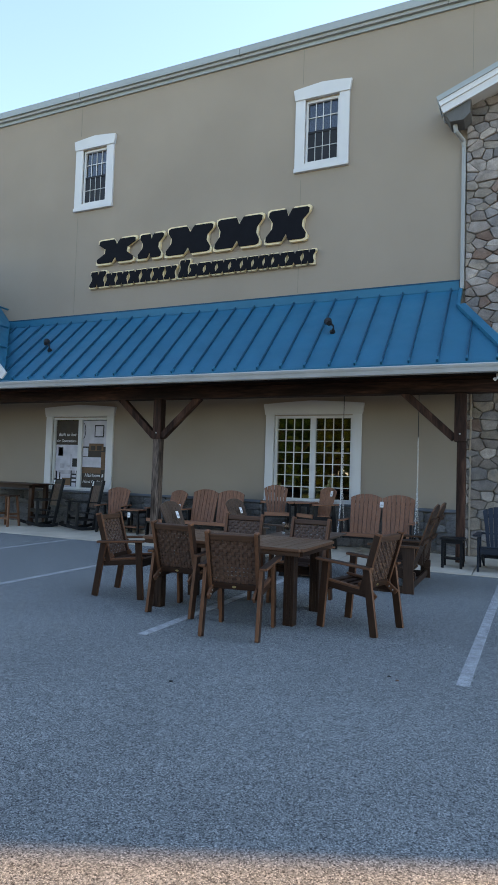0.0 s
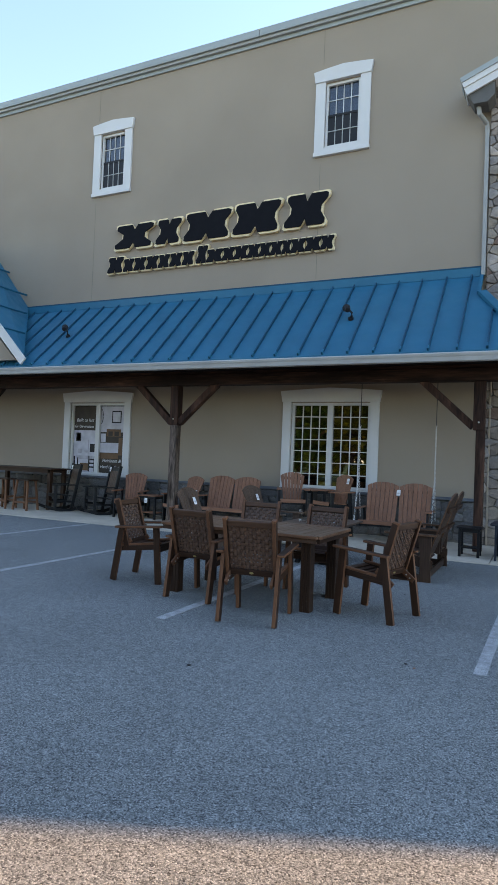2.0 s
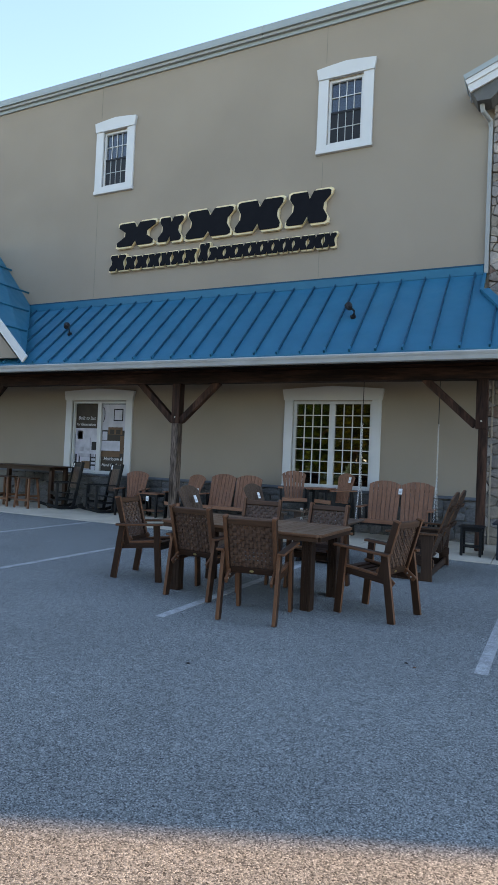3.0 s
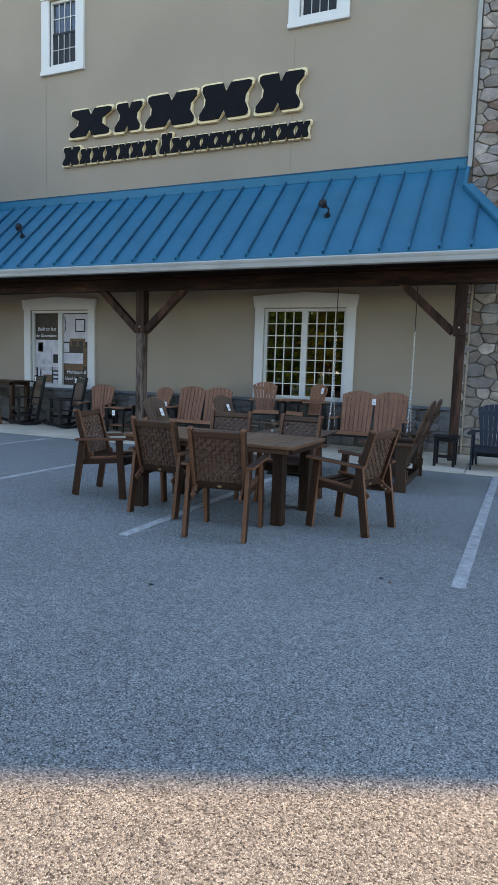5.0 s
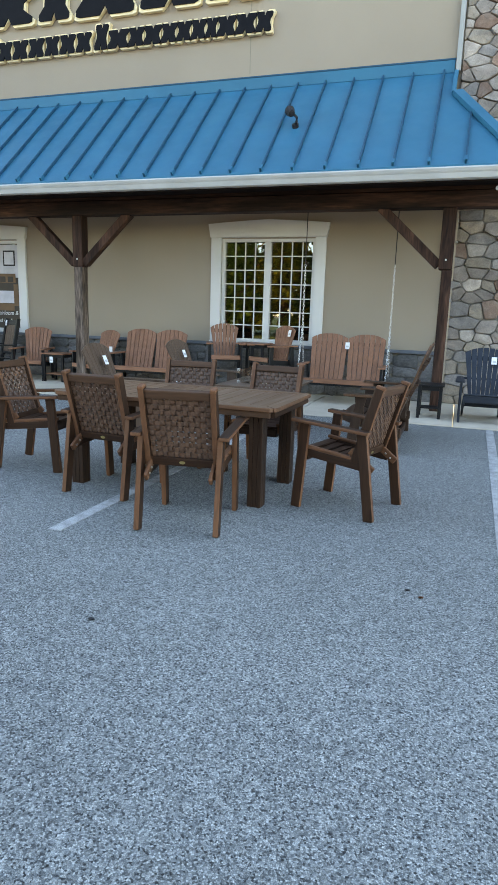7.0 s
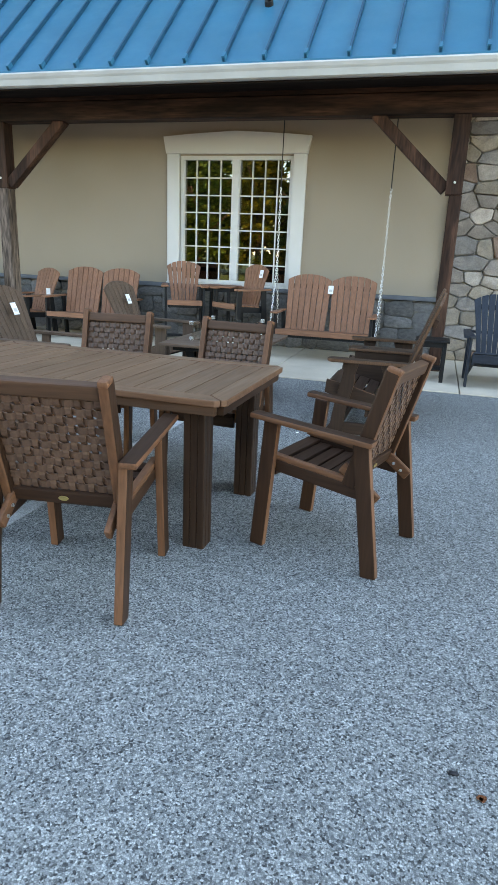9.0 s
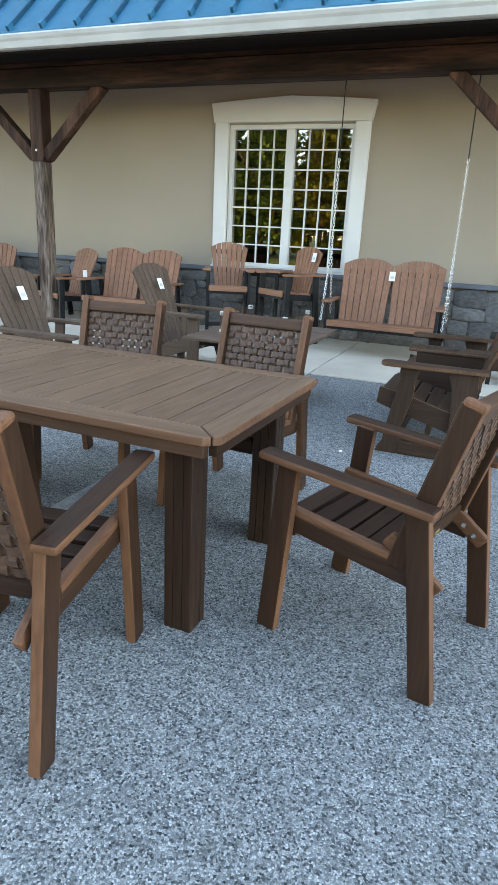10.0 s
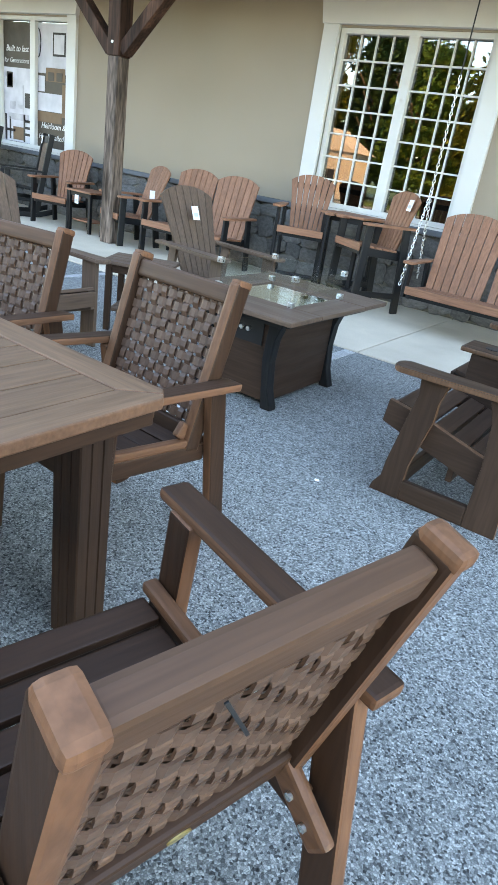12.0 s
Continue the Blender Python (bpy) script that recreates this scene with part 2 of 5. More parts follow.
def beam(a, b, wide, thick, up=(0, 0, 1), bevel=0.006):
    """A straight timber between two points: wide across, thick along up."""
    a, b = Vector(a), Vector(b)
    d = (b - a).normalized()
    side = d.cross(Vector(up)).normalized()
    top = side.cross(d)
    m = Matrix((side, d, top)).transposed().to_4x4()
    m.translation = (a + b) / 2
    return add_box(bmesh.new(), (wide, (b - a).length, thick), m, bevel)


def tube(points, radius, sides=8):
    bm = bmesh.new()
    rings = []
    pts = [Vector(p) for p in points]
    for i, p in enumerate(pts):
        d = (pts[min(i + 1, len(pts) - 1)] - pts[max(i - 1, 0)]).normalized()
        q = d.to_track_quat("Z", "Y")
        rings.append([bm.verts.new(p + q @ Vector((radius * math.cos(2 * math.pi * k / sides), radius * math.sin(2 * math.pi * k / sides), 0))) for k in range(sides)])
    for a, b in zip(rings, rings[1:]):
        for k in range(sides):
            bm.faces.new((a[k], a[(k + 1) % sides], b[(k + 1) % sides], b[k]))
    bm.faces.new(rings[0][::-1])
    bm.faces.new(rings[-1])
    return bm


# ---- ground ----
WALK_EDGE = -2.52
ground = part("ground", box(-600, 600, -600, WALK_EDGE, -0.3, 0.0), ASPHALT)
tagged(ground, "grey tar and chip asphalt parking lot surface", "ground", kind="structure")
ground_back = part("ground_behind", box(-600, 600, 30, 600, -0.3, 0.0), ASPHALT)
tagged(ground_back, "grey asphalt behind the building", "ground", kind="structure")
pavement = thing("pavement", "pale concrete walkway slabs along the shop wall", "pavement", kind="structure")
joints = [-26.0, -22.4, -18.8, -15.2, -12.2, -9.2, -6.2, -3.2, -0.1, 2.41, 4.69, 7.6, 10.6, 14.0, 18.0, 22.0, 30.0]
for a, b in zip(joints, joints[1:]):
    part("slab", box(a + 0.006, b - 0.006, WALK_EDGE + 0.004, 0.30, -0.28, 0.012, 0.006), CONCRETE, pavement)
for near in (-9.15, -6.24, -3.33, -0.70, 2.225, 5.04, 7.95):
    far = near + 0.125
    bm = box(-0.048, 0.048, -8.10, WALK_EDGE - 0.02, 0.0, 0.004)
    for v in bm.verts:
        v.co.x += near + (far - near) * (v.co.y + 8.10) / 5.6
    ln = part("parking_line", bm, PAINT_LINE)
    tagged(ln, "worn white painted parking line on the asphalt", "parking line", group="parking lines", kind="structure")

# ---- shop building ----
# right end WX1 is out of view, set to let sun onto the lot
WX0, WX1, WALL_T = -24.0, 18.4, 0.30
ROOF_Z = 11.35
STONE_X = 4.34
WINDOWS_LOW = [(-6.13, -4.345), (0.262, 2.066)]
LOW_Z0, LOW_Z1 = 0.93, 2.815
WINDOWS_UP = [(-5.50, -4.72), (0.80, 1.60)]
UP_Z0, UP_Z1 = 8.55, 10.02


def wall_with_openings(x0, x1, z0, z1, holes, y0, y1):
    """A wall slab along x with rectangular openings cut through it."""
    xs = sorted({x0, x1, *[h[0] for h in holes], *[h[1] for h in holes]})
    zs = sorted({z0, z1, *[h[2] for h in holes], *[h[3] for h in holes]})
    bm = bmesh.new()
    vs = {}

    def vert(i, j, y):
        key = (i, j, y)
        if key not in vs:
            vs[key] = bm.verts.new((xs[i], y, zs[j]))
        return vs[key]

    solid = {}
    for i in range(len(xs) - 1):
        for j in range(len(zs) - 1):
            cx, cz = (xs[i] + xs[i + 1]) / 2, (zs[j] + zs[j + 1]) / 2
            solid[i, j] = not any(h[0] < cx < h[1] and h[2] < cz < h[3] for h in holes)
    for (i, j), s in solid.items():
        if not s:
            continue
        for y in (y0, y1):
            bm.faces.new((vert(i, j, y), vert(i + 1, j, y), vert(i + 1, j + 1, y), vert(i, j + 1, y)))
        for di, dj, a, b in ((-1, 0, (i, j), (i, j + 1)), (1, 0, (i + 1, j), (i + 1, j + 1)), (0, -1, (i, j), (i + 1, j)), (0, 1, (i, j + 1), (i + 1, j + 1))):
            if not solid.get((i + di, j + dj), False):
                bm.faces.new((vert(*a, y0), vert(*b, y0), vert(*b, y1), vert(*a, y1)))
    bmesh.ops.recalc_face_normals(bm, faces=bm.faces)
    return bm


holes = [(a, b, LOW_Z0, LOW_Z1) for a, b in WINDOWS_LOW] + [(a, b, UP_Z0, UP_Z1) for a, b in WINDOWS_UP]
wall = part("wall_front", wall_with_openings(WX0, WX1, 0.0, ROOF_Z, holes, 0.0, WALL_T), STUCCO)
tagged(wall, "tan grey stucco shop front wall, three storeys high", "wall", kind="structure")
for nm, b in (("wall_back", (WX0, WX1, 29.7, 30.0)), ("wall_left", (WX0, WX0 + 0.3, 0.3, 29.7)), ("wall_right", (WX1 - 0.3, WX1, 0.3, 29.7))):
    tagged(part(nm, box(*b, 0.0, ROOF_Z), STUCCO), "plain stucco outer wall", "wall", kind="structure")
tagged(part("roof", box(WX0 + 0.3, WX1 - 0.3, 0.3, 29.7, ROOF_Z - 0.6, ROOF_Z - 0.35), COPING), "flat roof behind the parapet", "roof", kind="structure")
tagged(part("wall_inside", box(-9.0, 4.3, 5.0, 5.2, 0.0, 10.7), SHADED_ROOM), "back wall of the shop rooms, dimness put into its colour", "wall", kind="structure")
tagged(part("ceiling", box(-9.0, 4.3, 0.32, 5.0, 3.3, 3.5), SHADED_ROOM), "shop ceiling, dimness put into its colour", "ceiling", kind="structure")
tagged(part("floor", box(-9.0, 4.3, 0.32, 5.0, 0.0, 0.05), SHADED_ROOM), "shop floor, dimness put into its colour", "floor", kind="structure")

# coping along the parapet: stepped metal in lengths with seams
coping = thing("coping", "pale grey green stepped metal coping on the parapet", "roof edge", kind="structure")
cap_seams = [WX0, -20.0, -15.2, -10.4, -5.62, -0.86, 3.9, 8.7, 13.5, WX1]
for a, b in zip(cap_seams, cap_seams[1:]):
    part("top_length", box(a + 0.004, b - 0.004, -0.16, 0.42, ROOF_Z + 0.10, ROOF_Z + 0.28, 0.008), COPING, coping)
    part("lower_length", box(a + 0.004, b - 0.004, -0.11, 0.0, ROOF_Z + 0.03, ROOF_Z + 0.10, 0.006), SPOUT_GREY, coping)
    part("drip_strip", box(a, b, -0.045, 0.0, ROOF_Z - 0.06, ROOF_Z + 0.03, 0.004), COPING, coping)

def window_trim(x0, x1, z0, z1, side, head, flare, bottom):
    """White surround: two jambs, a flared head that rises to its middle, and a sill."""
    w = []
    w.append(("jamb", box(x0 - side, x0, -0.05, 0.02, z0 - bottom, z1 + 0.02, 0.004)))
    w.append(("jamb", box(x1, x1 + side, -0.05, 0.02, z0 - bottom, z1 + 0.02, 0.004)))
    mid = (x0 + x1) / 2
    pts = [(x0 - side - 0.01, z1 + 0.02), (x1 + side + 0.01, z1 + 0.02), (x1 + side + flare, z1 + head)]
    pts += [(mid + (x1 - mid + side + flare) * k, z1 + head + 0.07 * (1 - abs(k)) ** 0.8) for k in (0.66, 0.33, 0, -0.33, -0.66)]
    pts += [(x0 - side - flare, z1 + head)]
    bm = extrude_outline(pts, 0.09, 0.004)
    bmesh.ops.translate(bm, vec=(0, -0.075, 0), verts=bm.verts)
    w.append(("window_head", bm))
    w.append(("sill", box(x0 - side - 0.01, x1 + side + 0.01, -0.075, 0.02, z0 - bottom - 0.09, z0 - bottom, 0.006)))
    if bottom > 0.01:
        w.append(("apron", box(x0, x1, -0.048, 0.02, z0 - bottom, z0 - 0.002, 0.003)))
    return w


def window_frame(name, label, x0, x1, z0, z1, trim):
    win = thing(name, label, "window", kind="structure")
    for nm, bm in window_trim(x0, x1, z0, z1, *trim):
        part(nm, bm, TRIM, win)
    fr = 0.055
    part("window_frame", box(x0, x0 + fr, 0.02, 0.11, z0, z1, 0.004), TRIM, win)
    part("window_frame", box(x1 - fr, x1, 0.02, 0.11, z0, z1, 0.004), TRIM, win)
    part("window_frame", box(x0 + fr, x1 - fr, 0.02, 0.11, z1 - fr, z1, 0.004), TRIM, win)
    part("window_frame", box(x0 + fr, x1 - fr, 0.02, 0.11, z0, z0 + fr, 0.004), TRIM, win)
    return win, x0 + fr, x1 - fr, z0 + fr, z1 - fr


low_trim = (0.20, 0.26, 0.055, 0.0)
for k, (a, b) in enumerate(WINDOWS_LOW):
    poster = k == 0
    win, gx0, gx1, gz0, gz1 = window_frame("window_%d" % (k + 1), "white framed shop window with a printed poster" if poster else "white framed casement window with a fine grid of panes", a, b, LOW_Z0, LOW_Z1, low_trim)
    mid = (gx0 + gx1) / 2
    part("mullion", box(mid - 0.06, mid + 0.06, 0.015, 0.11, gz0, gz1, 0.004), TRIM, win)
    for x0, x1 in ((gx0, mid - 0.06), (mid + 0.06, gx1)):
        part("pane", box(x0, x1, 0.085, 0.091, gz0, gz1), GLASS, win).visible_shadow = False
        if poster:
            continue
        for i in range(1, 4):
            x = x0 + (x1 - x0) * i / 4
            part("glazing_bar", box(x - 0.009, x + 0.009, 0.06, 0.084, gz0, gz1), TRIM, win)
        for j in range(1, 7):
            z = gz0 + (gz1 - gz0) * j / 7
            part("glazing_bar", box(x0, x1, 0.058, 0.0835, z - 0.009, z + 0.009), TRIM, win)
for k, (a, b) in enumerate(WINDOWS_UP):
    win, gx0, gx1, gz0, gz1 = window_frame("window_%d" % (k + 3), "white framed upper sash window with small panes", a, b, UP_Z0, UP_Z1, (0.23, 0.27, 0.05, 0.10))
    mz = (gz0 + gz1) / 2
    part("meeting_rail", box(gx0, gx1, 0.03, 0.10, mz - 0.03, mz + 0.02, 0.003), BLACK_METAL, win)
    part("insect_screen", box(gx0, gx1, 0.045, 0.049, gz0, mz - 0.03), BLACK_METAL, win, "dark insect screen")
    for z0, z1, y, bars in ((mz + 0.02, gz1, 0.06, TRIM), (gz0, mz - 0.03, 0.038, GUTTER)):
        part("pane", box(gx0, gx1, y + 0.012, y + 0.018, z0, z1), GLASS_UP, win).visible_shadow = False
        for i in range(1, 4):
            x = gx0 + (gx1 - gx0) * i / 4
            part("glazing_bar", box(x - 0.008, x + 0.008, y - 0.008, y + 0.010, z0, z1), bars, win)
        part("glazing_bar", box(gx0, gx1, y - 0.0085, y + 0.0105, (z0 + z1) / 2 - 0.008, (z0 + z1) / 2 + 0.008), bars, win)

# ---- porch roof ----
EAVE_Y, EAVE_Z, TOP_Z = -2.0, 3.52, 5.36
PX0 = -22.0


def roof_z(y):
    return TOP_Z + (TOP_Z - EAVE_Z) / (0 - EAVE_Y) * y


porch = thing("porch_roof", "blue standing seam metal porch roof with a hipped end", "roof", kind="structure")
HIP_TOP, HIP_FOOT, HIP_Y = 4.25, 5.24, -0.58     # where the hip leaves the stone corner and meets the eave


up = Vector((0, -(TOP_Z - EAVE_Z), -EAVE_Y)).normalized()
ribs = [5.01]
while ribs[-1] > PX0:
    ribs.append(ribs[-1] - 0.4845)


def slab_on_roof(pts, drop=0.03):
    """A sheet lying on the roof plane, by its corners in x and y."""
    bm = bmesh.new()
    f = bm.faces.new([bm.verts.new((px, py, roof_z(py))) for px, py in pts])
    r = bmesh.ops.extrude_face_region(bm, geom=[f])
    bmesh.ops.translate(bm, vec=(0, 0, -drop), verts=[v for v in r["geom"] if isinstance(v, bmesh.types.BMVert)])
    bmesh.ops.recalc_face_normals(bm, faces=bm.faces)
    return bm


def hip_y(px):
    return 0.0 if px <= HIP_TOP else HIP_Y + (px - HIP_TOP) / (HIP_FOOT - HIP_TOP) * (EAVE_Y - HIP_Y)


edges = [HIP_FOOT] + ribs
for b, a_ in zip(edges, edges[1:]):
    if a_ >= HIP_TOP:
        pts = [(a_, hip_y(a_)), (b, hip_y(b)), (b, EAVE_Y), (a_, EAVE_Y)]
        if abs(hip_y(b) - EAVE_Y) < 0.001:
            pts.pop(2)
    elif b > HIP_TOP:
        pts = [(a_, 0), (HIP_TOP, 0), (HIP_TOP, HIP_Y), (b, hip_y(b)), (b, EAVE_Y), (a_, EAVE_Y)]
    else:
        pts = [(a_, 0), (b, 0), (b, EAVE_Y), (a_, EAVE_Y)]
    part("roof_panel", slab_on_roof(pts), ROOF_BLUE, porch)
for a_ in ribs:
    y1 = hip_y(a_)
    p, q = Vector((a_, y1, roof_z(y1))) + up * 0.018, Vector((a_, EAVE_Y + 0.01, roof_z(EAVE_Y + 0.01))) + up * 0.018
    part("standing_seam", beam(p, q, 0.026, 0.060, up, 0.004), ROOF_BLUE_SHADED, porch)
    part("seam_end", beam(q + up * 0.012 - (q - p).normalized() * 0.10, q + up * 0.012, 0.038, 0.062, up, 0.004), ROOF_BLUE, porch)
part("top_flashing", box(PX0, STONE_X - 0.14, -0.030, 0.0, TOP_Z - 0.02, TOP_Z + 0.165, 0.004), ROOF_BLUE, porch)
part("flashing_bead", box(PX0, STONE_X - 0.13, -0.036, -0.002, TOP_Z + 0.166, TOP_Z + 0.192, 0.004), ROOF_BLUE_SHADED, porch)
hp, hq = Vector((HIP_TOP + 0.01, HIP_Y, roof_z(HIP_Y))), Vector((HIP_FOOT, EAVE_Y, EAVE_Z))
part("side_flashing", beam((HIP_TOP - 0.015, -0.035, roof_z(-0.035) + 0.03), (HIP_TOP - 0.015, HIP_Y, roof_z(HIP_Y) + 0.03), 0.06, 0.08, up, 0.005), ROOF_BLUE, porch)
part("hip_cap", beam(hp + Vector((0.03, 0, 0.05)), hq + Vector((0.03, 0, 0.05)), 0.16, 0.07, (0, -0.4, 1), 0.006), ROOF_BLUE, porch)
bm = bmesh.new()
side = [bm.verts.new(v) for v in ((HIP_TOP, HIP_Y, roof_z(HIP_Y)), (HIP_FOOT, EAVE_Y, EAVE_Z), (HIP_FOOT, HIP_Y, EAVE_Z))]
f = bm.faces.new(side)
r = bmesh.ops.extrude_face_region(bm, geom=[f])
bmesh.ops.translate(bm, vec=(0, 0, -0.03), verts=[v for v in r["geom"] if isinstance(v, bmesh.types.BMVert)])
bmesh.ops.recalc_face_normals(bm, faces=bm.faces)
part("hip_panel", bm, ROOF_BLUE, porch)
gut = thing("gutter", "white metal half round gutter along the porch eave", "gutter", kind="structure")
gpts = [(0.0, 0.0), (-0.02, 0.05), (-0.02, 0.075), (-0.11, 0.09), (-0.125, 0.075), (-0.115, 0.05), (-0.10, 0.03), (-0.085, -0.02), (-0.06, -0.03), (0, -0.03)]
bm = bmesh.new()
f = bm.faces.new([bm.verts.new((0, y, z)) for y, z in gpts])
r = bmesh.ops.extrude_face_region(bm, geom=[f])
bmesh.ops.translate(bm, vec=(HIP_FOOT + 0.08 - PX0, 0, 0), verts=[v for v in r["geom"] if isinstance(v, bmesh.types.BMVert)])
bmesh.ops.recalc_face_normals(bm, faces=bm.faces)
bmesh.ops.scale(bm, vec=(1, 1, 1.3), verts=bm.verts)
bmesh.ops.translate(bm, vec=(PX0, EAVE_Y, EAVE_Z - 0.165), verts=bm.verts)
part("trough", bm, GUTTER, gut)
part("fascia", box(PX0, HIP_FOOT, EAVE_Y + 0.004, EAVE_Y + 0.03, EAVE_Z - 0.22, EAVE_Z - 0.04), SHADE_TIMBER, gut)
tagged(part("ceiling_porch", box(PX0, HIP_FOOT - 0.02, EAVE_Y + 0.035, -0.005, 3.40, 3.43), SHADE_TIMBER), "dark stained porch ceiling with shade painted in", "ceiling", kind="structure")

# ---- timber posts and beam ----
POST_Y, BEAM_Z0, BEAM_Z1 = -1.10, 3.095, 3.40
porch_beam = part("porch_beam", box(PX0, 5.3, POST_Y - 0.13, POST_Y + 0.13, BEAM_Z0, BEAM_Z1 - 0.07, 0.012), TIMBER_X)
tagged(porch_beam, "dark stained heavy timber beam under the porch roof", "beam", kind="structure")
tagged(part("porch_plate", box(PX0, 5.3, POST_Y - 0.10, POST_Y + 0.10, BEAM_Z1 - 0.058, BEAM_Z1 - 0.001, 0.006), TIMBER_X), "dark stained plate timber on the porch beam", "beam", kind="structure")
for i, x in enumerate((-14.9, -8.55, -2.11, 4.36)):
    post = thing("porch_post", "weathered dark timber porch post with slanted braces", "post", pose(x, POST_Y, 0), group="porch posts", kind="structure")
    part("upper_shaft", box(-0.100, 0.100, -0.104, 0.104, 2.2, BEAM_Z0, 0.012), TIMBER, post)
    if i < 3:
        part("lower_shaft", box(-0.090, 0.090, -0.094, 0.094, 0.012, 2.2, 0.016), TIMBER_WORN, post)
    else:
        part("lower_shaft", box(-0.050, 0.105, -0.085, 0.085, 0.012, 2.2, 0.016), TIMBER, post)
    for s in (-1, 1):
        if i == 3 and s == 1:
            continue
        part("brace", beam((s * 0.10, 0, 2.26), (s * 1.03, 0, BEAM_Z0 + 0.03), 0.14, 0.15, (0, 1, 0), 0.01), TIMBER, post)
    part("bolt", tube([(0.0, -0.102, 2.34), (0.0, -0.122, 2.34)], 0.016), STEEL, post)

# ---- stone work ----
def stone_shape(seed):
    """A rough stone of unit width and height whose face bulges to the front (-y)."""
    rnd = random.Random(seed)
    n = 11
    ring = []
    for k in range(n):
        a = 2 * math.pi * (k + rnd.uniform(-0.2, 0.2)) / n
        ca, sa = math.cos(a), math.sin(a)
        r = 0.5 / max(abs(ca), abs(sa)) * rnd.uniform(0.90, 1.0)
        r = min(r, rnd.uniform(0.58, 0.68))
        ring.append((r * ca, r * sa))
    bm = bmesh.new()
    rows = []
    for inset, depth in ((1.0, 0.0), (0.99, -0.66), (0.90, -0.94)):
        rows.append([bm.verts.new((x * inset, depth + (rnd.uniform(-0.10, 0.06) if depth < -0.5 else 0), z * inset)) for x, z in ring])
    for p, q in zip(rows, rows[1:]):
        for k in range(n):
            bm.faces.new((p[k], p[(k + 1) % n], q[(k + 1) % n], q[k]))
    mid = bm.verts.new((rnd.uniform(-0.15, 0.15), -1.0 + rnd.uniform(-0.08, 0.08), rnd.uniform(-0.15, 0.15)))
    for k in range(n):
        bm.faces.new((rows[-1][k], rows[-1][(k + 1) % n], mid))
    bmesh.ops.recalc_face_normals(bm, faces=bm.faces)
    me = bpy.data.meshes.new("stone")
    bm.to_mesh(me)
    bm.free()
    me.shade_smooth()
    return me




BASE_STONE = mat("base_stone", (0.125, 0.122, 0.120), 0.85, vary=0.25, scale=7, grain=0.15, grain_scale=50, bump=0.8, bump_scale=22, random_tint=0.25, second=(0.165, 0.158, 0.150), second_scale=6, second_amount=0.7)
BASE_MESHES = []
for k in range(8):
    me = stone_shape(300 + k)
    me.materials.append(BASE_STONE)
    BASE_MESHES.append(me)


def lay_base(parent, x0, x1, z0, z1, y, rnd, big, small):
    """Fills a low panel with squarish stones of mixed sizes by splitting it again and again."""
    w, h = x1 - x0, z1 - z0
    limit = rnd.uniform(small, big)
    if w > limit * 1.5 or h > limit * 0.85:
        k = rnd.uniform(0.36, 0.64)
        if w / 1.55 > h:
            lay_base(parent, x0, x0 + w * k, z0, z1, y, rnd, big, small)
            lay_base(parent, x0 + w * k, x1, z0, z1, y, rnd, big, small)
        else:
            lay_base(parent, x0, x1, z0, z0 + h * k, y, rnd, big, small)
            lay_base(parent, x0, x1, z0 + h * k, z1, y, rnd, big, small)
        return
    ob = new("stone", rnd.choice(BASE_MESHES))
    ob.parent = parent
    ob.location = ((x0 + x1) / 2, y + 0.01, (z0 + z1) / 2)
    ob.rotation_euler = (0, radians(rnd.uniform(-11, 11)) + (math.pi if rnd.random() < 0.5 else 0), 0)
    ob.scale = (w * 1.07, rnd.uniform(0.035, 0.075), h * 1.09)


def clip_cell(poly_, px, pz, nx, nz):
    """The part of an outline on the near side of the line through (px, pz) with the normal (nx, nz)."""
    out = []
    for i, (ax, az) in enumerate(poly_):
        bx, bz = poly_[(i + 1) % len(poly_)]
        da, db = (ax - px) * nx + (az - pz) * nz, (bx - px) * nx + (bz - pz) * nz
        if da <= 0:
            out.append((ax, az))
        if (da < 0) != (db < 0) and abs(da - db) > 1e-9:
            f_ = da / (da - db)
            out.append((ax + (bx - ax) * f_, az + (bz - az) * f_))
    return out


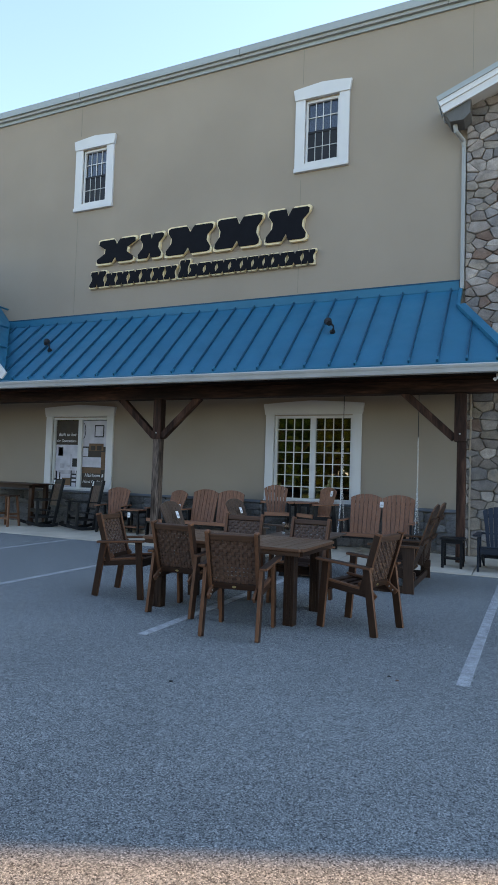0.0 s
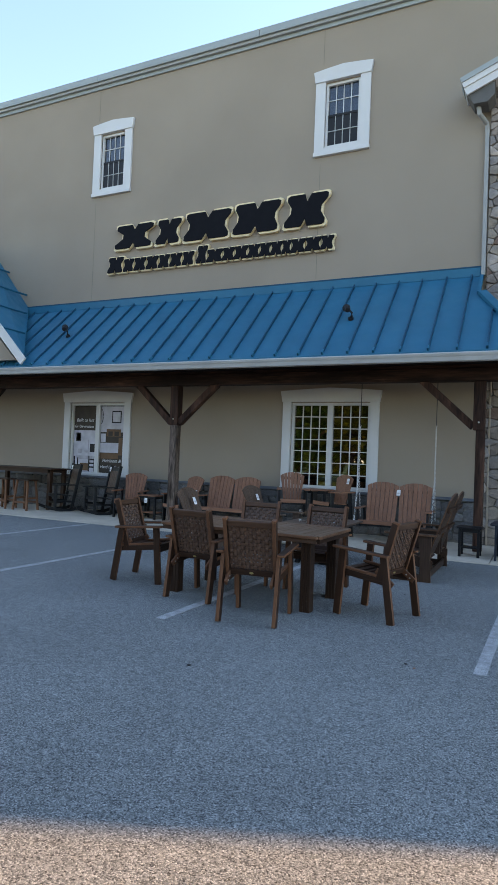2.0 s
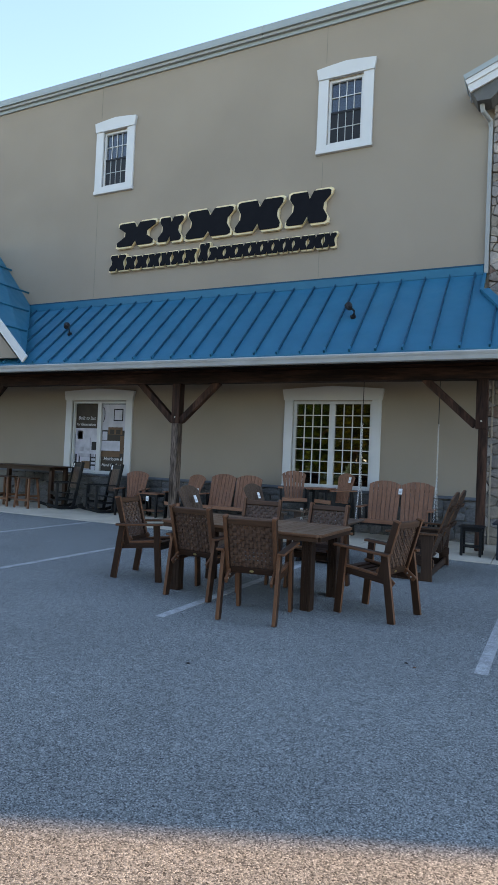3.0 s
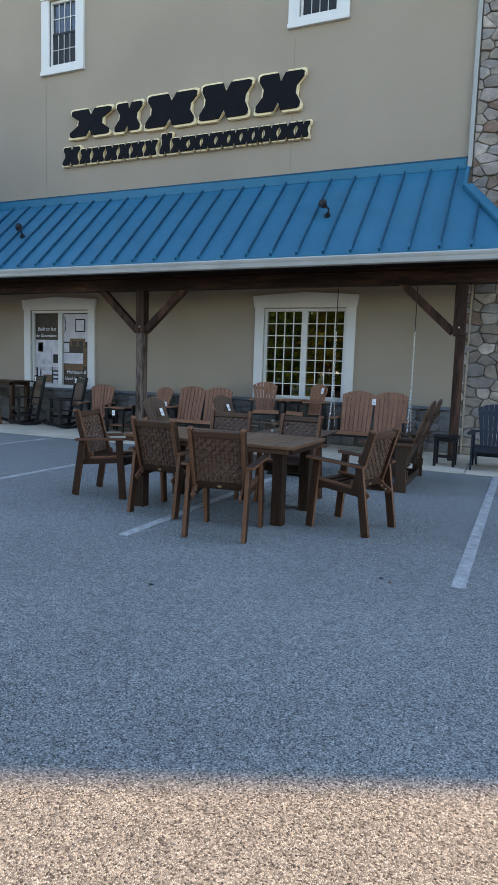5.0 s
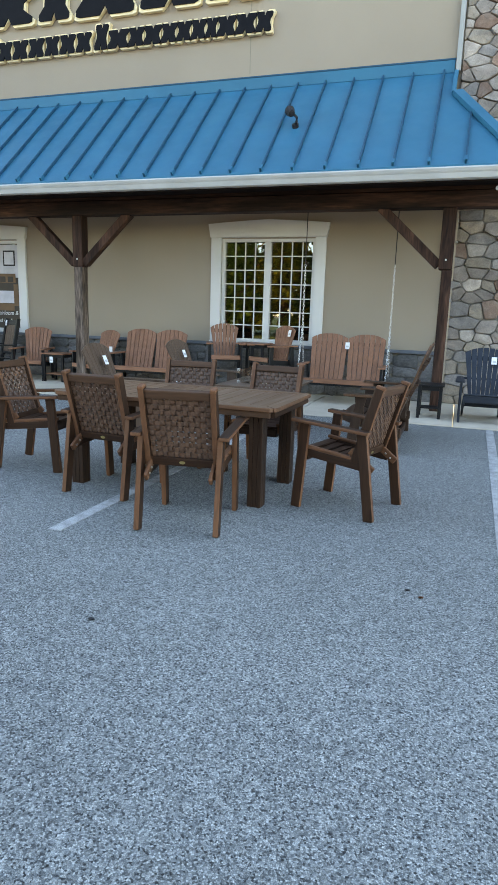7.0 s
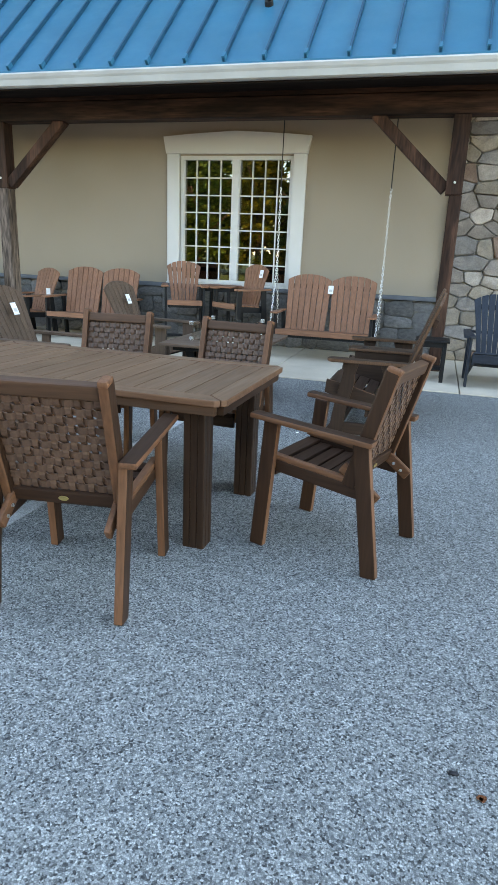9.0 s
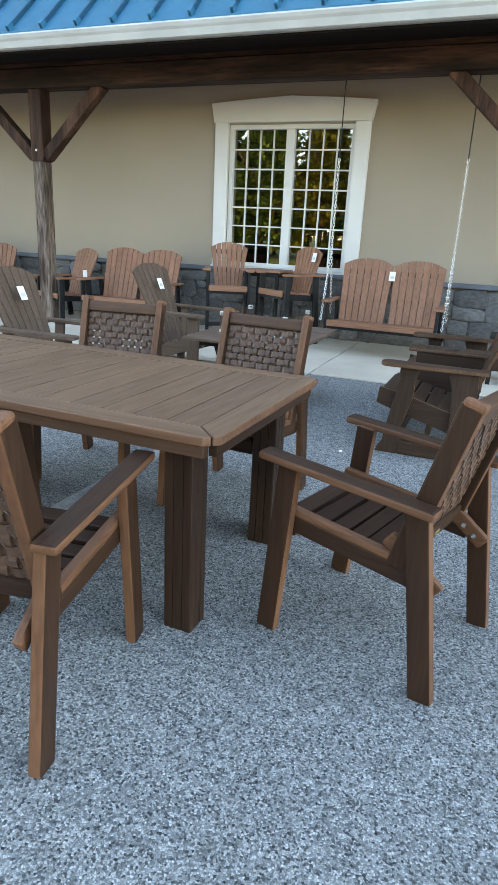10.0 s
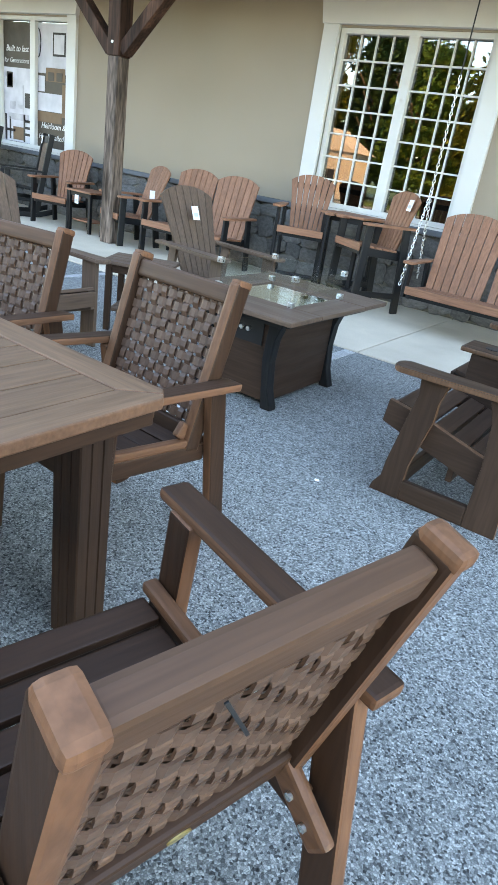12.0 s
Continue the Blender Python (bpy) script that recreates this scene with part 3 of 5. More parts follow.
def lay_field_stones(parent, x0, x1, z0, z1, y, rnd, wide, high):
    """Fits irregular field stones edge to edge into a panel, each with a broken face and a mortar joint round it."""
    tall = 1.55
    seeds = []
    z = z0
    while z < z1:
        step = high * rnd.uniform(0.65, 1.45)
        x = x0 - rnd.uniform(0, wide)
        while x < x1 + wide:
            seeds.append((x + rnd.uniform(-0.25, 0.25) * wide, (z + step / 2 + rnd.uniform(-0.36, 0.36) * step) * tall))
            x += wide * rnd.uniform(0.5, 1.6)
        z += step
    for i, (cx, cz) in enumerate(seeds):
        cell = [(x0, z0 * tall), (x1, z0 * tall), (x1, z1 * tall), (x0, z1 * tall)]
        for j, (ox, oz) in enumerate(seeds):
            d = math.hypot(ox - cx, oz - cz)
            if i != j and d < 4 * wide and cell:
                cell = clip_cell(cell, (cx + ox) / 2, (cz + oz) / 2, (ox - cx) / d, (oz - cz) / d)
        if len(cell) < 3:
            continue
        cell = [(px, pz / tall) for px, pz in cell]
        mx, mz = sum(p[0] for p in cell) / len(cell), sum(p[1] for p in cell) / len(cell)
        w, h = max(p[0] for p in cell) - min(p[0] for p in cell), max(p[1] for p in cell) - min(p[1] for p in cell)
        if w < 0.05 or h < 0.05:
            continue
        ring = []
        for k, (ax, az) in enumerate(cell):
            bx, bz = cell[(k + 1) % len(cell)]
            cut = rnd.uniform(0.06, 0.17)
            ring += [(ax + (bx - ax) * cut, az + (bz - az) * cut), (bx + (ax - bx) * cut, bz + (az - bz) * cut)]
        joint = 0.004
        fx, fz = 1 - 2 * joint / w, 1 - 2 * joint / h
        ring = [((px - mx) * fx + rnd.uniform(-0.004, 0.004), (pz - mz) * fz + rnd.uniform(-0.004, 0.004)) for px, pz in ring]
        depth = rnd.uniform(0.030, 0.075)
        tilt_x, tilt_z = rnd.uniform(-0.10, 0.10), rnd.uniform(-0.12, 0.12)
        bm = bmesh.new()
        loops = []
        for inset, dep, rough in ((1.0, 0.012, 0.0), (0.985, -depth * 0.62, 0.004), (0.90, -depth * 0.95, 0.006)):
            loops.append([bm.verts.new((px * inset, dep + (tilt_x * px + tilt_z * pz if dep < 0 else 0) + rnd.uniform(-rough, rough), pz * inset)) for px, pz in ring])
        n = len(ring)
        for p, q in zip(loops, loops[1:]):
            for k in range(n):
                bm.faces.new((p[k], p[(k + 1) % n], q[(k + 1) % n], q[k]))
        tip = bm.verts.new((rnd.uniform(-0.1, 0.1) * w, -depth - rnd.uniform(0.0, 0.010), rnd.uniform(-0.1, 0.1) * h))
        for k in range(n):
            bm.faces.new((loops[-1][k], loops[-1][(k + 1) % n], tip))
        bmesh.ops.recalc_face_normals(bm, faces=bm.faces)
        ob = part("stone", bm, rnd.choice(STONES), parent)
        ob.location = (mx, y, mz)


stone_wall = part("wall_stone", box(STONE_X, WX1, -0.03, -0.001, 0.0, 9.2), MORTAR)
tagged(stone_wall, "mixed field stone veneer on the gabled bay", "wall", kind="structure")
wainscot = part("wall_base_stone", box(WX0, STONE_X - 0.01, -0.03, -0.001, 0.0, 0.845), MORTAR)
tagged(wainscot, "grey field stone base under the stucco wall", "wall", kind="structure")
tagged(part("ledge", box(WX0, STONE_X - 0.01, -0.115, -0.001, 0.845, 0.905, 0.012), mat("ledge_stone", (0.13, 0.14, 0.155), 0.85, vary=0.2, scale=4, bump=0.6, bump_scale=25)), "dark slate ledge capping the stone base", "ledge", kind="structure")

# gabled bay to the right; its roof above the parapet is out of view
# apex and right slope are unseen, added to cast the lot's shadow edge
GX0, GZ0, GXA, GZA, GX1, GZ1 = 3.80, 9.02, 14.0, 13.10, 18.0, 9.2
bay = thing("gabled_bay", "stone gabled bay with white rakes and grey roof edge", "gable", kind="structure")
pts = [(STONE_X, 9.2), (22.0 - 4.0, 9.2), (GXA, GZA - 0.25)]
bm = extrude_outline(pts, 0.029)
bmesh.ops.translate(bm, vec=(0, -0.03, 0), verts=bm.verts)
part("gable_wall", bm, MORTAR, bay)
for (xa, za), (xb, zb) in (((GX0, GZ0), (GXA, GZA)), ((GXA, GZA), (GX1 + 0.6, GZ1 - 0.6))):
    d = Vector((xb - xa, 0, zb - za))
    nrm = Vector((-d.z, 0, d.x)).normalized()
    for nm, lo, hi, y0, y1, m_ in (("roof_edge", 0.0, 0.10, -0.62, 29.0, COPING), ("rake_top", -0.11, -0.002, -0.60, -0.55, TRIM), ("rake_board", -0.26, -0.112, -0.575, -0.53, TRIM), ("soffit", -0.16, -0.11, -0.53, -0.002, TRIM)):
        bm = bmesh.new()
        base_ = [Vector((xa, 0, za)) + nrm * lo, Vector((xb, 0, zb)) + nrm * lo, Vector((xb, 0, zb)) + nrm * hi, Vector((xa, 0, za)) + nrm * hi]
        f = bm.faces.new([bm.verts.new((v.x, y0, v.z)) for v in base_])
        r = bmesh.ops.extrude_face_region(bm, geom=[f])
        bmesh.ops.translate(bm, vec=(0, y1 - y0, 0), verts=[v for v in r["geom"] if isinstance(v, bmesh.types.BMVert)])
        bmesh.ops.recalc_face_normals(bm, faces=bm.faces)
        part(nm, bm, m_, bay)
bm = extrude_outline([(3.82, 8.99), (4.02, 9.03), (4.40, 9.18), (4.40, 8.72), (4.28, 8.60), (4.02, 8.60)], 0.40, 0.006)
bmesh.ops.translate(bm, vec=(0, -0.52, 0), verts=bm.verts)
part("boxed_return", bm, mat("grey_soffit", (0.12, 0.115, 0.105), 0.6), bay)
spout = thing("downspout", "grey metal downspout beside the stone corner", "downspout", kind="structure")
part("outlet", tube([(4.10, -0.36, 8.62), (4.12, -0.34, 8.48), (4.24, -0.10, 8.38), (4.254, -0.055, 8.25)], 0.045, 10), SPOUT_GREY, spout)
part("pipe", box(4.215, 4.293, -0.10, -0.005, TOP_Z - 0.02, 8.30, 0.01), SPOUT_GREY, spout)
part("lower_pipe", box(4.44, 4.475, -0.10, -0.04, 0.014, 3.38, 0.008), STUCCO, spout)

# expansion joints in the stucco
for x, z0, z1 in ((-5.62, 10.45, ROOF_Z), (-5.62, 5.6, 8.2), (0.72, 10.45, ROOF_Z), (0.72, 5.6, 8.2), (4.40, 9.3, ROOF_Z)):
    tagged(part("wall_joint", box(x - 0.007, x + 0.007, -0.0025, 0.01, z0, z1), mat("joint", (0.25, 0.215, 0.16), 0.9)), "thin vertical expansion joint in the stucco", "joint", kind="structure")

# small gable over the shop entrance to the left
ent = thing("entrance_gable", "blue metal entrance gable with a white rake", "gable", kind="structure")
EX, EZ, EA, EY = -5.78, 3.72, 7.30, -2.12


def tri_slab(pts, thick):
    bm = bmesh.new()
    f = bm.faces.new([bm.verts.new(p) for p in pts])
    r = bmesh.ops.extrude_face_region(bm, geom=[f])
    bmesh.ops.translate(bm, vec=(0, 0, -thick), verts=[v for v in r["geom"] if isinstance(v, bmesh.types.BMVert)])
    bmesh.ops.recalc_face_normals(bm, faces=bm.faces)
    return bm


ER = 1.0                                # rise of the entrance gable for each metre across
EXA = EX - (EA - EZ) / ER
part("roof_slope", tri_slab([(EX, EY, EZ), (-7.86, 0.0, 5.52), (EXA, 0.0, EA), (EXA, EY, EA)], 0.05), ROOF_BLUE, ent)
part("roof_slope", tri_slab([(2 * EXA - EX, EY, EZ), (2 * EXA - EX, 0.0, EZ), (EXA, 0.0, EA), (EXA, EY, EA)], 0.05), ROOF_BLUE, ent)
for k in range(1, 5):
    q = k / 5
    pa, pb = Vector((EX - (EX - EXA) * q, EY + 0.02, EZ + (EA - EZ) * q + 0.02)), Vector((EX - (EX - EXA) * q, -0.02 if q > 0.58 else EY + 2.12 * q / 0.581 - 0.03, EZ + (EA - EZ) * q + 0.02))
    part("standing_seam", beam(pa, pb, 0.022, 0.05, (0.77, 0, 0.63), 0.004), ROOF_BLUE, ent)
for s in (1, -1):
    part("rake_board", beam((EXA + s * (EX - EXA) + s * 0.02, EY - 0.03, EZ - 0.12), (EXA, EY - 0.03, EA - 0.12), 0.05, 0.20, (0.77 * s, 0, 0.63), 0.006), TRIM, ent)
bm = extrude_outline([(EX - 0.35, EZ - 0.05), (2 * EXA - EX + 0.35, EZ - 0.05), (EXA, EA - 0.5)], 0.10)
bmesh.ops.translate(bm, vec=(0, EY + 0.08, 0), verts=bm.verts)
part("gable_face", bm, STUCCO, ent)

# ---- roof lamps and camera on the eave ----
for x in (-5.42, 1.86):
    yb = -1.06
    lamp = thing("roof_floodlight", "small dark bronze floodlight on a swan neck bracket", "floodlight", pose(x, yb, roof_z(yb)), group="roof floodlights")
    part("base", tube([(0.02, 0, -0.01), (0.02, -0.035, 0.035)], 0.055, 12), BLACK_METAL, lamp)
    part("bracket", tube([(0.02, -0.03, 0.03), (0.05, -0.07, 0.06), (0.06, -0.09, 0.11), (0.02, -0.08, 0.15)], 0.022, 8), BLACK_METAL, lamp)
    bm = bmesh.new()
    bmesh.ops.create_cone(bm, cap_ends=True, segments=14, radius1=0.085, radius2=0.05, depth=0.17)
    bmesh.ops.bevel(bm, geom=bm.edges, offset=0.012, segments=2, affect="EDGES")
    bmesh.ops.transform(bm, matrix=look((-0.05, -0.07, 0.20), (-0.25, 0.25, 0.42)), verts=bm.verts)
    part("head", bm, BLACK_METAL, lamp)
eye_lamp = thing("eave_light", "small white twin light fixed under the porch eave", "light", pose(5.02, -1.86, 3.20))
part("base", tube([(0, 0, 0.20), (0, 0, 0.06)], 0.03, 10), TRIM, eye_lamp)
for s in (-1, 1):
    bm = bmesh.new()
    bmesh.ops.create_cone(bm, cap_ends=True, segments=12, radius1=0.032, radius2=0.020, depth=0.06)
    bmesh.ops.transform(bm, matrix=look((s * 0.035, -0.02, 0.03), (s * 0.4, -0.5, -0.3)), verts=bm.verts)
    part("head", bm, TRIM, eye_lamp)

# ---- shop sign: a row of black shapes with pale gold rims ----
SIGN_BLACK = mat("sign_black", (0.010, 0.010, 0.012), 0.6, vary=0.1, spec=0.05)
SIGN_GOLD = mat("sign_gold_rim", (0.82, 0.66, 0.40), 0.5, vary=0.08, scale=8)


def slant_block(x0, x1, z0, z1, lean, cut, y0, y1, grow=0.0):
    """A leaning rounded block with a waist, as a sign shape."""
    h = z1 - z0
    pts = []
    w = x1 - x0
    outline = [(0.06, 0), (0.42, 0), (0.5, 0.24), (0.58, 0), (0.94, 0), (1, 0.04), (1, 0.18), (1 - cut, 0.42), (1 - cut, 0.60), (1, 0.82), (1, 0.96), (0.94, 1), (0.58, 1), (0.5, 0.76), (0.42, 1), (0.06, 1), (0, 0.96), (0, 0.82), (cut, 0.60), (cut, 0.42), (0, 0.18), (0, 0.04)]
    for u, v in outline:
        px, pz = x0 + w * u + lean * (v - 0.5) * h, z0 + h * v
        px += grow * (1 if u > 0.5 else -1 if u < 0.5 else 0)
        pz += grow * (1 if v > 0.5 else -1)
        pts.append((px, pz))
    bm = extrude_outline(pts, y1 - y0, 0.0)
    bmesh.ops.translate(bm, vec=(0, y0, 0), verts=bm.verts)
    return bm


sign = thing("shop_sign", "raised black sign shapes with pale gold rims", "sign")
upper = [(-4.80, -3.69, 6.83, 7.42, 0.20), (-3.53, -2.86, 6.82, 7.42, 0.16), (-2.70, -1.48, 6.80, 7.47, 0.10), (-1.34, -0.20, 6.80, 7.50, 0.09), (-0.02, 0.94, 6.80, 7.52, 0.13)]
lower = []
xs = -5.02
for k, wd in enumerate((0.46, 0.30, 0.34, 0.34, 0.30, 0.33, 0.31)):
    lower.append((xs, xs + wd, 6.22, 6.62 if k == 0 else 6.54, 0.12))
    xs += wd + 0.035
xs = -2.33
for k, wd in enumerate((0.26, 0.42, 0.30, 0.34, 0.29, 0.27, 0.27, 0.20, 0.33, 0.36, 0.28)):
    lower.append((xs, xs + wd, 6.22, 6.64 if k == 0 else 6.52, 0.12))
    xs += wd + 0.014
for x0, x1, z0, z1, cut in upper + lower:
    g = 0.045 if z1 > 7 else 0.03
    back = part("sign_rim", slant_block(x0, x1, z0, z1, 0.14, cut, -0.09, -0.012, g), SIGN_GOLD, sign)
    part("sign_face", slant_block(x0, x1, z0, z1, 0.14, cut, -0.115, -0.0905), SIGN_BLACK, back)

# ---- poster behind the shop window ----
def flat(name, x0, x1, z0, z1, y, material, parent, label=""):
    return part(name, box(x0, x1, y, y + 0.003, z0, z1), material, parent, label)


def lettering(text, x, z, size, y, material, parent, shear=0.25):
    cu = bpy.data.curves.new("lettering", "FONT")
    cu.body, cu.size, cu.shear, cu.extrude = text, size, shear, 0.001
    cu.materials.append(material)
    ob = new("lettering", cu)
    ob.parent = parent
    ob.matrix_basis = pose(x, y, z, 90, 0, 0)
    return ob


INK_DARK, INK_WHITE = mat("print_dark_brown", (0.055, 0.042, 0.032), 0.5), mat("print_white", (0.52, 0.50, 0.53), 0.5, vary=0.15, scale=5)
INK_WOOD, INK_GREY, INK_BLACK = mat("print_wood", (0.15, 0.085, 0.045), 0.5, vary=0.2, scale=5), mat("print_grey", (0.42, 0.40, 0.42), 0.5, vary=0.25, scale=6), mat("print_black", (0.02, 0.018, 0.018), 0.5)
INK_LETTER = mat("print_lettering", (0.74, 0.73, 0.72), 0.5)
poster = thing("window_poster", "printed dining room and bedroom poster inside the window", "poster")
PY = 0.076
L0, L1, R0, R1, B0, B1 = -6.06, -5.31, -5.17, -4.42, 0.99, 2.74
flat("dark_panel", L0, L1, 2.10, B1, PY, INK_DARK, poster)
flat("photo_ground", L0, L1, B0, 2.098, PY, INK_WHITE, poster)
flat("photo_ground", R0, R1, 2.06, B1, PY, INK_WHITE, poster)
flat("dark_panel", R0, R1, B0, 2.058, PY, INK_DARK, poster)
for x0, x1, z0, z1, m_ in ((L0 + 0.08, L0 + 0.24, 1.80, 2.03, INK_BLACK), (L0 + 0.10, L0 + 0.22, 1.82, 2.01, INK_GREY), (L0 + 0.56, L0 + 0.75, 1.52, 1.74, INK_BLACK), (L0 + 0.50, L0 + 0.52, 1.45, 1.85, INK_GREY), (L0 + 0.10, L0 + 0.66, 1.32, 1.42, INK_GREY), (L0 + 0.05, L0 + 0.30, 1.14, 1.18, INK_BLACK), (L0 + 0.02, L0 + 0.07, 1.00, 1.40, INK_BLACK), (L0 + 0.14, L0 + 0.18, 1.02, 1.36, INK_BLACK), (L0 + 0.24, L0 + 0.52, 1.02, 1.22, INK_WOOD), (L0 + 0.52, L0 + 0.56, 1.00, 1.42, INK_BLACK), (L0 + 0.70, L0 + 0.74, 1.00, 1.42, INK_BLACK), (L0 + 0.56, L0 + 0.70, 1.10, 1.14, INK_BLACK), (L0 + 0.56, L0 + 0.70, 1.20, 1.24, INK_BLACK), (L0 + 0.56, L0 + 0.70, 1.30, 1.34, INK_BLACK), (L0 + 0.16, L0 + 0.30, 1.48, 1.60, INK_GREY), (L0 + 0.36, L0 + 0.50, 1.50, 1.56, INK_GREY)):
    flat("printed_shape", x0, x1, z0, z1, PY - 0.004, m_, poster)
for x0, x1, z0, z1, m_, d in ((R0 + 0.36, R0 + 0.66, 2.30, 2.62, INK_BLACK, 0.004), (R0 + 0.39, R0 + 0.63, 2.33, 2.59, INK_WHITE, 0.008), (R0 + 0.20, R0 + 0.66, 1.95, 2.14, INK_WOOD, 0.004), (R0 + 0.26, R0 + 0.40, 1.96, 2.08, INK_DARK, 0.008), (R0 + 0.46, R0 + 0.60, 1.96, 2.08, INK_DARK, 0.008), (R0 + 0.0, R0 + 0.60, 1.52, 1.78, INK_WHITE, 0.004), (R0 + 0.02, R0 + 0.18, 1.80, 2.02, INK_WHITE, 0.008), (R0 + 0.60, R0 + 0.72, 1.46, 1.92, INK_WOOD, 0.004), (R0, R0 + 0.6, 1.36, 1.51, INK_WOOD, 0.004)):
    flat("printed_shape", x0, x1, z0, z1, PY - d, m_, poster)
part("printed_arch", tube([(R0 + 0.07 * math.cos(a), PY - 0.006, 2.47 + 0.20 * math.sin(a)) for a in np.linspace(-1.4, 1.4, 10)], 0.008, 6), INK_BLACK, poster)
lettering("Built to last", L0 + 0.07, 2.33, 0.125, PY - 0.004, INK_LETTER, poster)
lettering("for Generations", L0 + 0.02, 2.17, 0.099, PY - 0.004, INK_LETTER, poster)
lettering("Heirloom &", R0 + 0.09, 1.27, 0.125, PY - 0.004, INK_LETTER, poster)
lettering("Hand Crafted", R0 + 0.03, 1.11, 0.112, PY - 0.004, INK_LETTER, poster)

# ---- across the road behind the camera, seen in the window glass ----
LEAF = [mat("leaves_" + k, c, 0.6, vary=0.3, scale=1.2, island=0.5) for k, c in (("green", (0.10, 0.16, 0.03)), ("olive", (0.20, 0.20, 0.03)), ("dark", (0.05, 0.09, 0.028)))]
lawn = part("lawn", box(-200, 200, -300, -22.5, 0.0, 0.03), mat("grass_verge", (0.07, 0.11, 0.03), 0.9, vary=0.3, scale=0.6, grain=0.3, grain_scale=20, bump=0.5, bump_scale=20))
tagged(lawn, "rough green grass verge under the trees", "grass", kind="stuff")


def tree(x, y, height, spread, seed, leaf):
    rnd = random.Random(seed)
    t = thing("tree", "leafy roadside tree lit by the sun", "tree", pose(x, y, 0.02), group="roadside trees")
    bm = bmesh.new()
    merge(bm, tube([(0, 0, 0), (0.05, 0.03, height * 0.25), (-0.04, 0.05, height * 0.55), (0.02, 0, height * 0.85)], 0.16, 8))
    for k in range(7):
        a = rnd.uniform(0, 6.28)
        z0 = height * rnd.uniform(0.2, 0.6)
        merge(bm, tube([(0, 0, z0), (spread * 0.35 * math.cos(a), spread * 0.35 * math.sin(a), z0 + height * 0.12), (spread * 0.75 * math.cos(a), spread * 0.75 * math.sin(a), z0 + height * 0.24)], 0.05, 6))
    part("trunk", bm, LEAF_BARK, t)
    verts, faces = [], []
    clumps = []
    for k in range(110):
        z = rnd.uniform(0.10, 1.0)
        r = spread * (1.05 - z * 0.85) * math.sqrt(rnd.random())
        a = rnd.uniform(0, 6.28)
        clumps.append((r * math.cos(a), r * math.sin(a), z * height, rnd.uniform(0.35, 0.75)))
    for cx, cy, cz, cr in clumps:
        for _ in range(64):
            p = Vector((rnd.gauss(0, 1), rnd.gauss(0, 1), rnd.gauss(0, 0.8)))
            p = Vector((cx, cy, cz)) + p.normalized() * cr * rnd.uniform(0.4, 1.1)
            u = Vector((rnd.gauss(0, 1), rnd.gauss(0, 1), rnd.gauss(0, 1))).normalized()
            v = u.orthogonal().normalized()
            s = rnd.uniform(0.13, 0.26)
            i = len(verts)
            verts += [p - u * s, p + v * s * 0.6, p + u * s, p - v * s * 0.6]
            faces.append((i, i + 1, i + 2, i + 3))
    me = bpy.data.meshes.new("crown")
    me.from_pydata(verts, [], faces)
    me.materials.append(leaf)
    crown = new("crown", me)
    crown.parent = t


for k, (x, y, h, s) in enumerate(((-34, -29, 11, 3.6), (-29, -31, 13, 4.0), (-24.5, -28, 10.5, 3.2), (-20.5, -30, 12.5, 3.4), (-16.8, -27.5, 10.0, 2.8), (-13.4, -30, 8.6, 2.8), (-10.2, -28, 7.6, 2.7), (-6.8, -29.5, 7.5, 2.8), (-3.0, -28, 10.0, 3.0), (0.2, -30, 12.0, 3.4), (4.0, -28.5, 11.5, 3.4), (9.5, -30, 10.0, 3.4), (15, -29, 9.0, 3.2), (-37, -36, 15, 4.2), (-31, -37, 15, 4.2), (-26, -35, 14, 4.0), (-21, -36, 14, 4.0), (-16.5, -35, 11, 3.6), (-12, -36, 9.0, 3.4), (-8, -35, 8.6, 3.2), (-2.8, -36, 12.0, 3.2), (1.8, -35, 14.0, 4.0))):
    tree(x, y, h, s, 40 + k, LEAF[k % 3])

# shed added to give the cream shape mirrored in the window glass
shed = thing("cream_shed", "cream clapboard shed added for a pale shape in the window glass", "shed", pose(-12.3, -23.4, 0.03, 0, 0, 0))
CREAM = mat("cream_clapboard", (0.52, 0.43, 0.33), 0.8, vary=0.08, scale=2)
for k in range(11):
    part("board", box(-1.5, 1.5, 0.95 + 0.0, 1.0, 0.05 + 0.2 * k, 0.235 + 0.2 * k, 0.004), CREAM, shed)
part("wall", box(-1.5, 1.5, -0.95, 0.945, 0.0, 2.2), CREAM, shed)
bm = extrude_outline([(-1.75, 2.2), (1.75, 2.2), (0, 3.2)], 2.2)
bmesh.ops.translate(bm, vec=(0, -1.1, 0), verts=bm.verts)
part("roof", bm, CREAM, shed)
part("door", box(-0.2, 0.7, 1.001, 1.03, 0.0, 1.35, 0.004), BLACK_METAL, shed)


# ---- outdoor furniture ----
def poly(name, colour, axis, dark=0.75, rough=0.5):
    """Recycled plastic lumber: fine streaks along one axis."""
    st = [1.0, 1.0, 1.0]
    st[axis] = 0.06
    return mat(name, colour, rough, spec=0.22, vary=0.15, scale=7, grain=0.20, grain_scale=75, bump=0.25, bump_scale=70, stretch=tuple(st), random_tint=0.07, second=tuple(c * dark for c in colour), second_scale=9, second_amount=0.35)


